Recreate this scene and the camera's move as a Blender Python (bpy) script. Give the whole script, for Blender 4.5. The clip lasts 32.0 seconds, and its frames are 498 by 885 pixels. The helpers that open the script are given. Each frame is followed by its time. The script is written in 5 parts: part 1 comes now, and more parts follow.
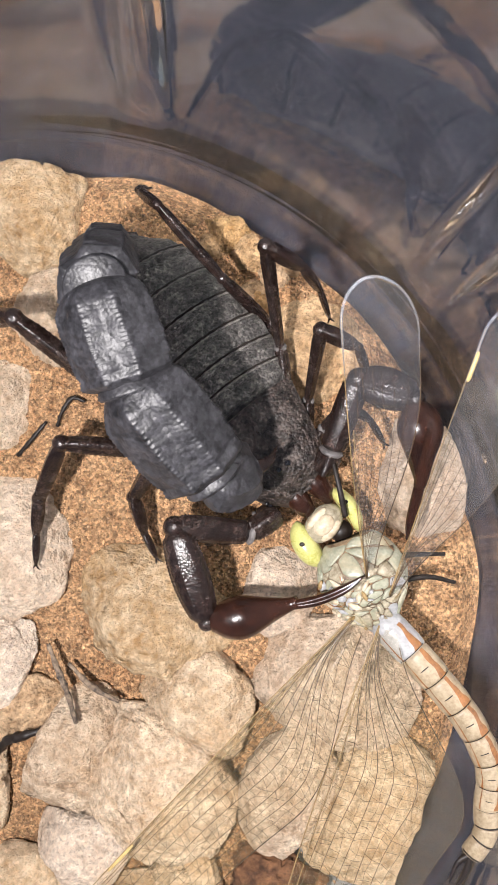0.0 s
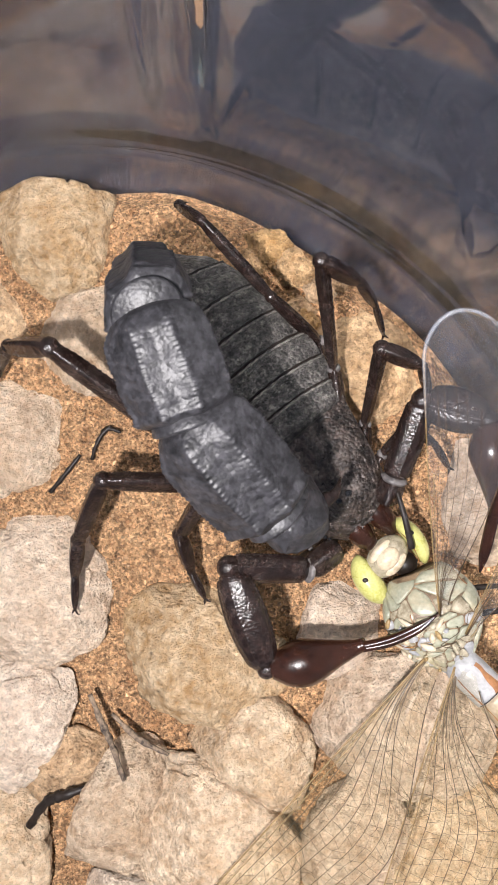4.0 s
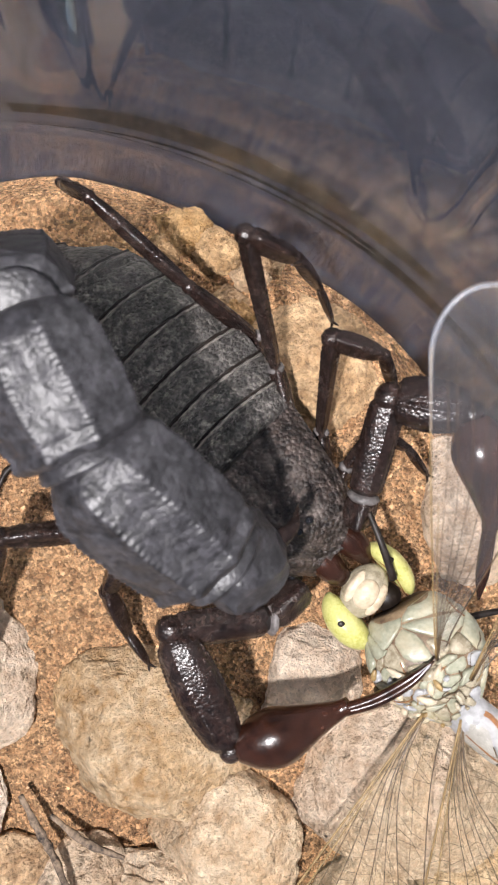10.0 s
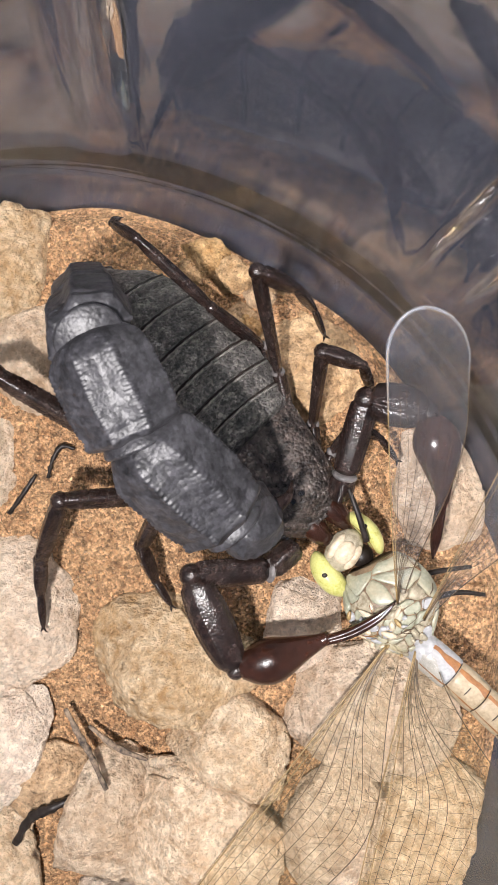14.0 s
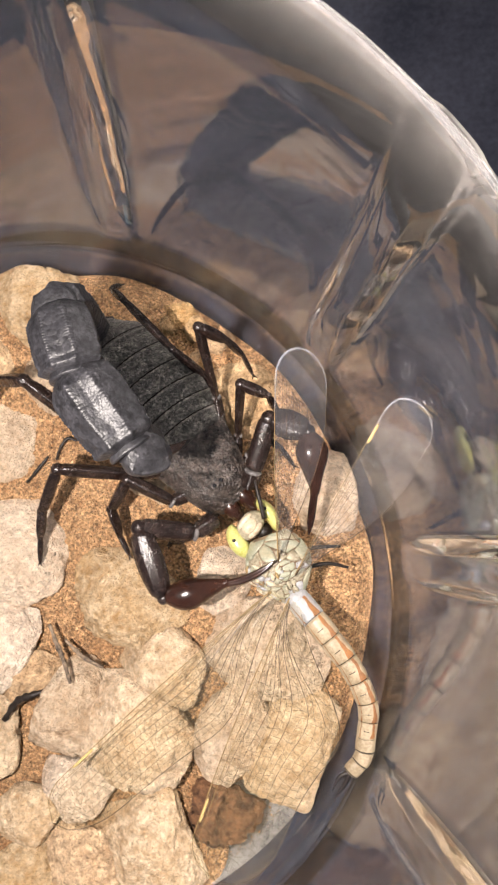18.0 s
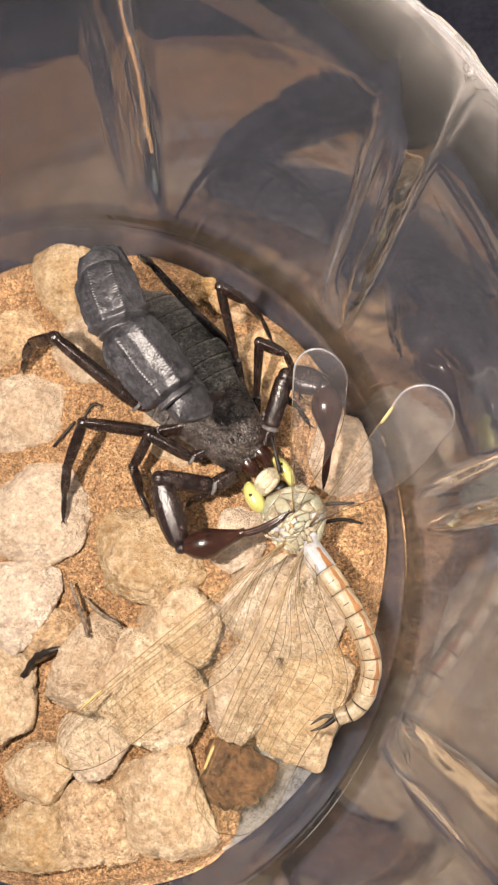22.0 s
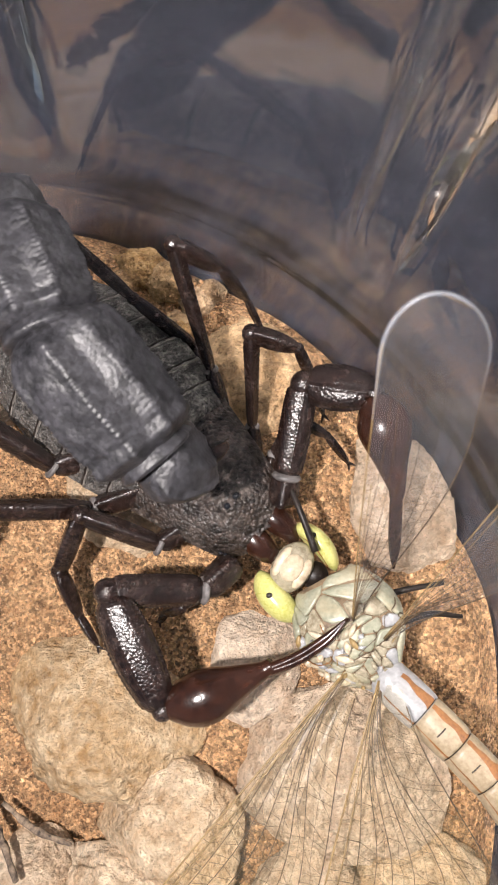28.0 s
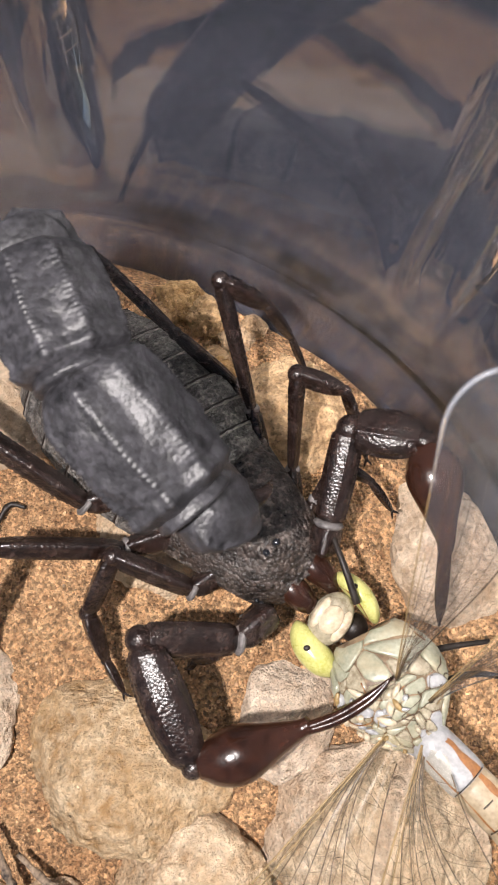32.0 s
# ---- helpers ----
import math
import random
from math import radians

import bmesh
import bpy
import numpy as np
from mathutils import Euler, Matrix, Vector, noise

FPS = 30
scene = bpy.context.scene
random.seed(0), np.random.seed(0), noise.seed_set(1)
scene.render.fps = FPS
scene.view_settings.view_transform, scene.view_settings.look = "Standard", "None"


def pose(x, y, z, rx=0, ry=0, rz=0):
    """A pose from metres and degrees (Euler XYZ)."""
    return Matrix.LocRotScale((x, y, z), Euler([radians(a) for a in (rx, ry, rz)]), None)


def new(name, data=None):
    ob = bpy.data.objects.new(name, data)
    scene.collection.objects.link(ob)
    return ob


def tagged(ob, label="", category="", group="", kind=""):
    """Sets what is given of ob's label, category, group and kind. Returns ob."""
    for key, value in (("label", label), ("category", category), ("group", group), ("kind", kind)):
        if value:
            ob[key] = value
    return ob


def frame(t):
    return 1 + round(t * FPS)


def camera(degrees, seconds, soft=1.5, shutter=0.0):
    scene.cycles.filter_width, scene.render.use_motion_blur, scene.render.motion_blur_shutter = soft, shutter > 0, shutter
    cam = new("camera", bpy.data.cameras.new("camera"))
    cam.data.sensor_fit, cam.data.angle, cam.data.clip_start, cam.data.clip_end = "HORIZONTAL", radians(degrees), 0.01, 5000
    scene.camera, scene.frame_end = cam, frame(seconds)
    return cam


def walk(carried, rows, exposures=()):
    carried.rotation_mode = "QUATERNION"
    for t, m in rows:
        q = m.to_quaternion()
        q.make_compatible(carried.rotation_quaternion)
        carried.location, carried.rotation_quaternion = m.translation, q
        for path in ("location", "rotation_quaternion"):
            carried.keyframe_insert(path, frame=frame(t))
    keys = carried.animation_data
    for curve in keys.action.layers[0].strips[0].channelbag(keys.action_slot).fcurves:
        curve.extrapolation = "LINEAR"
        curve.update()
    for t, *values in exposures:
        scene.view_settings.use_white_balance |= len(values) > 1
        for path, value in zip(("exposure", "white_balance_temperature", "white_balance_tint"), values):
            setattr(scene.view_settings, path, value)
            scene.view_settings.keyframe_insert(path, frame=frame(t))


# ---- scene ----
# The plan is in millimetres, with the scorpion's eyes over the origin and the sand near z = 0; MM turns it into metres.
MM = 0.001
TAU = 2 * math.pi

# ---- camera ----
cam = camera(36.7, 32.0, 0.65)
cam.data.dof.use_dof = True
cam.data.dof.focus_distance = 0.091
cam.data.dof.aperture_fstop = 120
PATH = [
    (0, 8.46, 3.15, 102.74, 0.02, 7.90, 2.08),
    (0.5, 4.77, 6.06, 102.51, -2.08, 6.40, 1.34),
    (1, 4.83, 7.07, 102.21, -2.77, 5.56, 1.39),
    (1.5, 4.71, 6.95, 101.76, -2.54, 5.27, 1.38),
    (2, 6.58, 6.45, 102.10, -1.98, 6.00, 1.78),
    (2.5, 7.41, 6.49, 103.04, -2.36, 5.24, 1.81),
    (3, 7.00, 6.73, 102.91, -2.41, 5.40, 1.79),
    (3.5, 0.87, 4.82, 101.55, 0.12, 8.08, 1.58),
    (5.5, 3.08, 7.48, 80.30, 0.77, 5.29, -6.49),
    (6, 3.42, 6.96, 79.96, 0.89, 4.21, -7.10),
    (6.5, 3.52, 6.84, 80.07, 0.49, 4.06, -7.07),
    (7, 3.63, 7.07, 79.93, 0.50, 3.51, -7.05),
    (7.5, 3.52, 6.74, 80.00, 0.49, 3.15, -6.97),
    (8, 3.27, 6.60, 79.94, -0.04, 2.95, -6.81),
    (8.5, 2.29, 7.12, 79.91, 0.05, 3.78, -6.44),
    (9, 1.75, 7.43, 79.81, 0.23, 3.52, -6.13),
    (9.5, 1.79, 7.52, 79.77, 0.20, 4.11, -5.87),
    (10, 1.37, 7.27, 79.73, 0.19, 4.68, -5.77),
    (10.5, 1.05, 7.53, 79.76, 0.23, 4.56, -5.72),
    (11, 1.04, 7.60, 79.71, 0.16, 4.74, -5.62),
    (11.5, 1.02, 7.61, 79.77, 0.34, 4.93, -5.42),
    (12, 0.88, 7.58, 79.79, 0.19, 5.18, -5.28),
    (12.5, 0.75, 7.93, 79.79, 0.24, 5.29, -5.19),
    (13, 0.55, 8.49, 79.65, 0.17, 5.11, -5.07),
    (13.5, 1.03, 9.57, 83.06, -0.42, 4.82, -4.82),
    (14, 2.51, 7.63, 98.61, -0.93, 4.90, -4.39),
    (14.5, 5.88, 8.15, 110.04, 1.52, 5.32, -4.28),
    (15, 10.49, 2.91, 116.13, 1.79, 6.12, -3.85),
    (15.5, 15.85, -0.01, 119.58, 3.46, 7.94, -2.83),
    (17.5, 32.82, 12.48, 128.85, 0.59, 12.78, 0.88),
    (18, 25.30, -1.68, 135.77, 3.99, 9.02, 0.96),
    (18.5, 22.13, -10.56, 139.41, 6.89, 8.13, 1.48),
    (19, 24.15, -15.19, 137.88, 6.99, 8.04, 0.55),
    (19.5, 26.70, -17.87, 137.22, 7.84, 9.09, 1.00),
    (20, 28.45, -19.57, 136.79, 8.92, 9.01, 1.16),
    (20.5, 27.16, -19.16, 137.15, 9.26, 9.81, 1.59),
    (21, 26.14, -17.77, 137.12, 8.69, 10.37, 1.82),
    (21.5, 27.09, -19.68, 138.14, 8.76, 10.71, 2.04),
    (22, 27.61, -20.81, 138.29, 9.10, 10.84, 2.09),
    (22.5, 26.66, -21.08, 138.02, 9.18, 11.10, 2.15),
    (23, 21.73, -20.02, 134.54, 8.60, 12.18, 2.05),
    (23.5, 19.27, -22.48, 128.53, 9.69, 11.19, -0.05),
    (24, 16.46, -21.80, 123.01, 8.46, 10.13, -4.12),
    (24.5, 15.97, -20.25, 118.98, 9.08, 9.51, -5.15),
    (26.5, 9.75, -16.32, 97.59, 8.49, 6.85, -6.61),
    (27, 10.46, -13.15, 91.58, 9.63, 6.56, -6.61),
    (27.5, 10.53, -10.80, 87.90, 10.17, 6.07, -6.67),
    (28, 10.15, -8.48, 86.40, 9.89, 6.91, -6.18),
    (28.5, 9.26, -6.35, 84.50, 10.62, 6.66, -6.02),
    (29, 8.80, -5.66, 84.55, 10.51, 6.85, -5.60),
    (29.5, 7.95, -5.29, 84.73, 10.89, 6.76, -5.16),
    (30, 7.80, -5.52, 84.54, 11.19, 7.15, -4.74),
    (30.5, 7.35, -5.46, 84.74, 11.28, 7.00, -4.60),
    (31, 7.27, -5.80, 84.60, 11.47, 7.38, -4.76),
    (31.5, 6.83, -5.61, 84.34, 11.95, 7.27, -4.48),
    (32, 6.83, -5.70, 84.35, 11.94, 7.24, -4.07),
]
walk(cam, [(t, pose(x * MM, y * MM, z * MM, rx, ry, rz)) for t, x, y, z, rx, ry, rz in PATH],
     ((0, 0.06, 6100, 11), (5.5, 0.03, 6050, 11), (13, 0.03, 6050, 11), (15.5, 0.04, 6250, 11), (18, 0.14, 6650, 12), (23, 0.12, 7150, 13), (24.5, 0.08, 6800, 12), (27, 0.06, 6350, 12), (32, 0.03, 6300, 12)))

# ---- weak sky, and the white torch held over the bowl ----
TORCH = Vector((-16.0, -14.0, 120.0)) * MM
world = bpy.data.worlds.new("sky")
scene.world = world
world.use_nodes = True
wn = world.node_tree.nodes
sky = wn.new("ShaderNodeTexSky")
sky.sky_type = "NISHITA"
sky.sun_disc = False
sky.sun_elevation = radians(60)
sky.sun_rotation = radians(-100)
world.node_tree.links.new(sky.outputs[0], wn["Background"].inputs[0])
wn["Background"].inputs[1].default_value = 0.03
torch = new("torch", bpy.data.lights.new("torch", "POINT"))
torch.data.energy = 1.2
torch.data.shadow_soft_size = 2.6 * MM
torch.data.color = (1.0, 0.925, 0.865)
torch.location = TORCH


# ---- materials ----
def mat(name, low, high, size=1.0, rough=0.7, rough_var=0.1, bump=0.2, fine=0.3, spec=0.5, metal=0.0, coat=0.0,
        stain=None, stain_size=8.0, stain_amount=0.5, per_object=0.0, crisp=0.62, speck=0.0, speck_size=0.35, per_island=0.0, relief=1.0):
    """Two-scale mottled surface. size, fine and stain_size are feature sizes in millimetres."""
    m = bpy.data.materials.new(name)
    m.use_nodes = True
    nt = m.node_tree
    n, l = nt.nodes, nt.links
    b = n["Principled BSDF"]
    tc = n.new("ShaderNodeTexCoord")
    big = n.new("ShaderNodeTexNoise")
    big.inputs["Scale"].default_value = 1000.0 / (size * 3)
    big.inputs["Detail"].default_value = 9
    big.inputs["Roughness"].default_value = crisp
    l.new(tc.outputs["Object"], big.inputs["Vector"])
    small = n.new("ShaderNodeTexNoise")
    small.inputs["Scale"].default_value = 1000.0 / (fine * 2)
    small.inputs["Detail"].default_value = 3
    l.new(tc.outputs["Object"], small.inputs["Vector"])
    mix = n.new("ShaderNodeMix")
    mix.data_type = "FLOAT"
    mix.inputs[0].default_value = 0.38
    l.new(big.outputs["Fac"], mix.inputs[2])
    l.new(small.outputs["Fac"], mix.inputs[3])
    ramp = n.new("ShaderNodeValToRGB")
    ramp.color_ramp.elements[0].position, ramp.color_ramp.elements[1].position = 0.38, 0.62
    ramp.color_ramp.elements[0].color = (*low, 1)
    ramp.color_ramp.elements[1].color = (*high, 1)
    l.new(mix.outputs[0], ramp.inputs[0])
    colour = ramp.outputs[0]
    if stain:
        blot = n.new("ShaderNodeTexNoise")
        blot.inputs["Scale"].default_value = 1000.0 / (stain_size * 2.5)
        blot.inputs["Detail"].default_value = 5
        blot.inputs["Distortion"].default_value = 0.6
        l.new(tc.outputs["Object"], blot.inputs["Vector"])
        cut = n.new("ShaderNodeMapRange")
        cut.inputs[1].default_value, cut.inputs[2].default_value = 0.46, 0.66
        cut.inputs[4].default_value = stain_amount
        l.new(blot.outputs["Fac"], cut.inputs[0])
        over = n.new("ShaderNodeMix")
        over.data_type = "RGBA"
        l.new(cut.outputs[0], over.inputs[0])
        l.new(colour, over.inputs[6])
        over.inputs[7].default_value = (*stain, 1)
        colour = over.outputs[2]
    if per_object:
        info = n.new("ShaderNodeObjectInfo")
        hsv = n.new("ShaderNodeHueSaturation")
        val = n.new("ShaderNodeMapRange")
        val.inputs[3].default_value, val.inputs[4].default_value = 1 - per_object, 1 + per_object
        l.new(info.outputs["Random"], val.inputs[0])
        l.new(val.outputs[0], hsv.inputs["Value"])
        sat = n.new("ShaderNodeMath")
        sat.operation = "MULTIPLY_ADD"
        sat.inputs[1].default_value, sat.inputs[2].default_value = -0.3, 1.12
        l.new(info.outputs["Random"], sat.inputs[0])
        l.new(sat.outputs[0], hsv.inputs["Saturation"])
        l.new(colour, hsv.inputs["Color"])
        colour = hsv.outputs[0]
    if per_island:
        geo = n.new("ShaderNodeNewGeometry")
        hv = n.new("ShaderNodeHueSaturation")
        vm = n.new("ShaderNodeMapRange")
        vm.inputs[3].default_value, vm.inputs[4].default_value = 1 - per_island, 1 + per_island
        l.new(geo.outputs["Random Per Island"], vm.inputs[0])
        l.new(vm.outputs[0], hv.inputs["Value"])
        l.new(colour, hv.inputs["Color"])
        colour = hv.outputs[0]
    height = mix.outputs[0]
    if speck:
        sp = n.new("ShaderNodeTexNoise")
        sp.inputs["Scale"].default_value = 1000.0 / (speck_size * 2)
        sp.inputs["Detail"].default_value = 4
        sp.inputs["Roughness"].default_value = 0.65
        l.new(tc.outputs["Object"], sp.inputs["Vector"])
        for lo, hi, tone, most in ((0.565, 0.63, 0.36, speck), (0.42, 0.33, 1.6, speck * 0.6)):
            mr = n.new("ShaderNodeMapRange")
            mr.inputs[1].default_value, mr.inputs[2].default_value = lo, hi
            mr.inputs[4].default_value = most
            l.new(sp.outputs["Fac"], mr.inputs[0])
            tint = n.new("ShaderNodeMix")
            tint.data_type, tint.blend_type = "RGBA", "MULTIPLY"
            l.new(mr.outputs[0], tint.inputs[0])
            l.new(colour, tint.inputs[6])
            tint.inputs[7].default_value = (tone, tone * 0.97, tone * 0.92, 1)
            colour = tint.outputs[2]
        dig = n.new("ShaderNodeMath")
        dig.operation = "MULTIPLY_ADD"
        dig.inputs[1].default_value = -0.8
        l.new(sp.outputs["Fac"], dig.inputs[0])
        l.new(mix.outputs[0], dig.inputs[2])
        height = dig.outputs[0]
    l.new(colour, b.inputs["Base Color"])
    rr = n.new("ShaderNodeMapRange")
    rr.inputs[3].default_value, rr.inputs[4].default_value = rough - rough_var, min(1.0, rough + rough_var)
    l.new(big.outputs["Fac"], rr.inputs[0])
    l.new(rr.outputs[0], b.inputs["Roughness"])
    b.inputs["Specular IOR Level"].default_value = spec
    b.inputs["Metallic"].default_value = metal
    b.inputs["Coat Weight"].default_value = coat
    b.inputs["Coat Roughness"].default_value = 0.12
    if bump:
        bp = n.new("ShaderNodeBump")
        bp.inputs["Strength"].default_value = bump
        bp.inputs["Distance"].default_value = fine * relief * MM
        l.new(height, bp.inputs["Height"])
        l.new(bp.outputs[0], b.inputs["Normal"])
    return m


def granular(m, cell=0.45, strength=0.5, height=0.12, tint=0.0):
    """Adds rounded granules to the relief of a mottled surface; tint: how far the granules differ in tone."""
    n, l = m.node_tree.nodes, m.node_tree.links
    b = n["Principled BSDF"]
    tc = n["Texture Coordinate"]
    vor = n.new("ShaderNodeTexVoronoi")
    vor.inputs["Scale"].default_value = 1000.0 / cell
    l.new(tc.outputs["Object"], vor.inputs["Vector"])
    inv = n.new("ShaderNodeMath")
    inv.operation = "SUBTRACT"
    inv.inputs[0].default_value = 1.0
    l.new(vor.outputs["Distance"], inv.inputs[1])
    bp = n.new("ShaderNodeBump")
    bp.inputs["Strength"].default_value = strength
    bp.inputs["Distance"].default_value = height * MM
    l.new(inv.outputs[0], bp.inputs["Height"])
    old = [k for k in l if k.to_socket == b.inputs["Normal"]]
    if old:
        l.new(old[0].from_socket, bp.inputs["Normal"])
    l.new(bp.outputs[0], b.inputs["Normal"])
    if tint:
        grain = n.new("ShaderNodeSeparateColor")
        l.new(vor.outputs["Color"], grain.inputs[0])
        tone = n.new("ShaderNodeMapRange")
        tone.inputs[3].default_value, tone.inputs[4].default_value = 1 - tint, 1 + tint
        l.new(grain.outputs[0], tone.inputs[0])
        hsv = n.new("ShaderNodeHueSaturation")
        l.new(tone.outputs[0], hsv.inputs["Value"])
        was = [k for k in l if k.to_socket == b.inputs["Base Color"]][0].from_socket
        l.new(was, hsv.inputs["Color"])
        l.new(hsv.outputs[0], b.inputs["Base Color"])
    return m


def clear(name, ior=1.8, dust=0.36, rough=0.012, colour=(1, 1, 1), haze=0.005, haze_colour=(0.75, 0.72, 0.70)):
    """Clear plastic with faint scuffs that scatter a little light."""
    m = bpy.data.materials.new(name)
    m.use_nodes = True
    n, l = m.node_tree.nodes, m.node_tree.links
    b = n["Principled BSDF"]
    b.inputs["Base Color"].default_value = (*colour, 1)
    b.inputs["Transmission Weight"].default_value = 1.0
    b.inputs["IOR"].default_value = ior
    b.inputs["Sheen Weight"].default_value = dust
    b.inputs["Sheen Roughness"].default_value = 0.3
    b.inputs["Sheen Tint"].default_value = (0.95, 0.88, 0.83, 1)
    tc = n.new("ShaderNodeTexCoord")
    wav = n.new("ShaderNodeTexNoise")
    wav.inputs["Scale"].default_value = 55
    wav.inputs["Detail"].default_value = 2
    wav.inputs["Distortion"].default_value = 1.2
    l.new(tc.outputs["Object"], wav.inputs["Vector"])
    bp = n.new("ShaderNodeBump")
    bp.inputs["Strength"].default_value = 0.045
    bp.inputs["Distance"].default_value = 1.0 * MM
    l.new(wav.outputs["Fac"], bp.inputs["Height"])
    l.new(bp.outputs[0], b.inputs["Normal"])
    sc = n.new("ShaderNodeTexNoise")
    sc.inputs["Scale"].default_value = 260
    sc.inputs["Detail"].default_value = 8
    sc.inputs["Roughness"].default_value = 0.75
    l.new(tc.outputs["Object"], sc.inputs["Vector"])
    mr = n.new("ShaderNodeMapRange")
    mr.inputs[1].default_value, mr.inputs[2].default_value = 0.35, 0.8
    mr.inputs[3].default_value, mr.inputs[4].default_value = haze * 0.5, haze * 2
    l.new(sc.outputs["Fac"], mr.inputs[0])
    b.inputs["Roughness"].default_value = rough
    back = n.new("ShaderNodeBsdfTranslucent")
    back.inputs[0].default_value = (*haze_colour, 1)
    fore = n.new("ShaderNodeBsdfDiffuse")
    fore.inputs[0].default_value = (*haze_colour, 1)
    dif = n.new("ShaderNodeMixShader")
    l.new(back.outputs[0], dif.inputs[1])
    l.new(fore.outputs[0], dif.inputs[2])
    ms = n.new("ShaderNodeMixShader")
    l.new(mr.outputs[0], ms.inputs[0])
    l.new(b.outputs[0], ms.inputs[1])
    l.new(dif.outputs[0], ms.inputs[2])
    l.new(ms.outputs[0], n["Material Output"].inputs[0])
    return m


def film_skin(name, tint=(1, 1, 1), cover=0.05, cover_colour=(0.7, 0.65, 0.5), ior=1.5, gloss=0.5):
    """A thin clear skin: mostly see-through, with a gloss that grows at a glance, and a faint body colour."""
    m = bpy.data.materials.new(name)
    m.use_nodes = True
    n, l = m.node_tree.nodes, m.node_tree.links
    n.remove(n["Principled BSDF"])
    tr = n.new("ShaderNodeBsdfTransparent")
    tr.inputs[0].default_value = (*tint, 1)
    gl = n.new("ShaderNodeBsdfGlossy")
    gl.inputs["Roughness"].default_value = 0.3
    fr = n.new("ShaderNodeFresnel")
    fr.inputs[0].default_value = ior
    tc = n.new("ShaderNodeTexCoord")
    no = n.new("ShaderNodeTexNoise")
    no.inputs["Scale"].default_value = 420
    l.new(tc.outputs["Object"], no.inputs["Vector"])
    bp = n.new("ShaderNodeBump")
    bp.inputs["Strength"].default_value = 0.5
    bp.inputs["Distance"].default_value = 0.3 * MM
    l.new(no.outputs["Fac"], bp.inputs["Height"])
    l.new(bp.outputs[0], gl.inputs["Normal"])
    di = n.new("ShaderNodeBsdfDiffuse")
    di.inputs[0].default_value = (*cover_colour, 1)
    a = n.new("ShaderNodeMixShader")
    a.inputs[0].default_value = cover
    l.new(tr.outputs[0], a.inputs[1])
    l.new(di.outputs[0], a.inputs[2])
    b = n.new("ShaderNodeMixShader")
    less = n.new("ShaderNodeMath")
    less.operation = "MULTIPLY"
    less.inputs[1].default_value = gloss
    l.new(fr.outputs[0], less.inputs[0])
    l.new(less.outputs[0], b.inputs[0])
    l.new(a.outputs[0], b.inputs[1])
    l.new(gl.outputs[0], b.inputs[2])
    l.new(b.outputs[0], n["Material Output"].inputs[0])
    return m


STONE = mat("limestone", (0.47, 0.295, 0.15), (0.90, 0.72, 0.50), 2.6, 0.72, 0.12, 1.0, 0.7, spec=0.3, crisp=0.78, speck=0.4, speck_size=0.24, relief=2.6,
            stain=(0.60, 0.36, 0.16), stain_size=5.5, stain_amount=0.65, per_object=0.18)
PALE = mat("pale_limestone", (0.49, 0.34, 0.222), (0.90, 0.74, 0.565), 2.6, 0.72, 0.12, 1.0, 0.7, spec=0.3, crisp=0.78, speck=0.4, speck_size=0.24, relief=2.6,
           stain=(0.62, 0.41, 0.24), stain_size=5.5, stain_amount=0.55, per_object=0.15)
OCHRE = mat("ochre_stone", (0.30, 0.175, 0.075), (0.70, 0.48, 0.265), 1.4, 0.85, 0.08, 1.0, 0.9, crisp=0.82, speck=0.6, speck_size=0.3, relief=1.2,
            stain=(0.42, 0.22, 0.08), stain_size=6, stain_amount=0.5, per_object=0.08)
SAND = mat("red_sand", (0.31, 0.155, 0.066), (0.70, 0.43, 0.22), 0.8, 0.9, 0.06, 1.0, 0.7, crisp=0.85, speck=0.5, speck_size=0.28, relief=1.2,
           stain=(0.34, 0.155, 0.058), stain_size=7, stain_amount=0.25)
granular(SAND, 0.36, 1.0, 0.6, 0.5)
granular(STONE, 0.5, 0.5, 0.12, 0.14)
granular(PALE, 0.5, 0.5, 0.12, 0.14)
granular(OCHRE, 0.5, 0.7, 0.2, 0.22)
EARTH = mat("brown_earth", (0.045, 0.018, 0.007), (0.20, 0.095, 0.042), 1.2, 0.9, 0.05, 1.0, 0.6, speck=0.5)
CHITIN = mat("black_chitin", (0.006, 0.0057, 0.0066), (0.030, 0.029, 0.0335), 0.7, 0.46, 0.12, 0.6, 0.3, spec=0.55, relief=0.5, crisp=0.75,
             stain=(0.050, 0.048, 0.055), stain_size=0.8, stain_amount=0.35)
granular(CHITIN, 0.42, 0.5, 0.08, 0.4)
DORSAL = mat("dusty_black_chitin", (0.016, 0.0145, 0.0135), (0.085, 0.078, 0.072), 0.35, 0.38, 0.14, 1.0, 0.3, spec=0.6, crisp=0.85, speck=0.9, speck_size=0.16,
             stain=(0.18, 0.165, 0.15), stain_size=0.35, stain_amount=0.5)
granular(DORSAL, 0.34, 1.0, 0.22, 0.6)
SHIELD = mat("grainy_brown_black_chitin", (0.005, 0.004, 0.0036), (0.055, 0.041, 0.035), 0.5, 0.3, 0.12, 0.8, 0.5, spec=0.5, crisp=0.75,
             stain=(0.10, 0.085, 0.075), stain_size=1.8, stain_amount=0.4)
granular(SHIELD, 0.42, 1.0, 0.22, 0.7)
LEGSKIN = mat("brown_black_chitin", (0.0028, 0.0014, 0.0011), (0.020, 0.0095, 0.0068), 0.5, 0.26, 0.08, 0.35, 0.25, spec=0.6, crisp=0.75,
              stain=(0.06, 0.044, 0.038), stain_size=0.9, stain_amount=0.3)
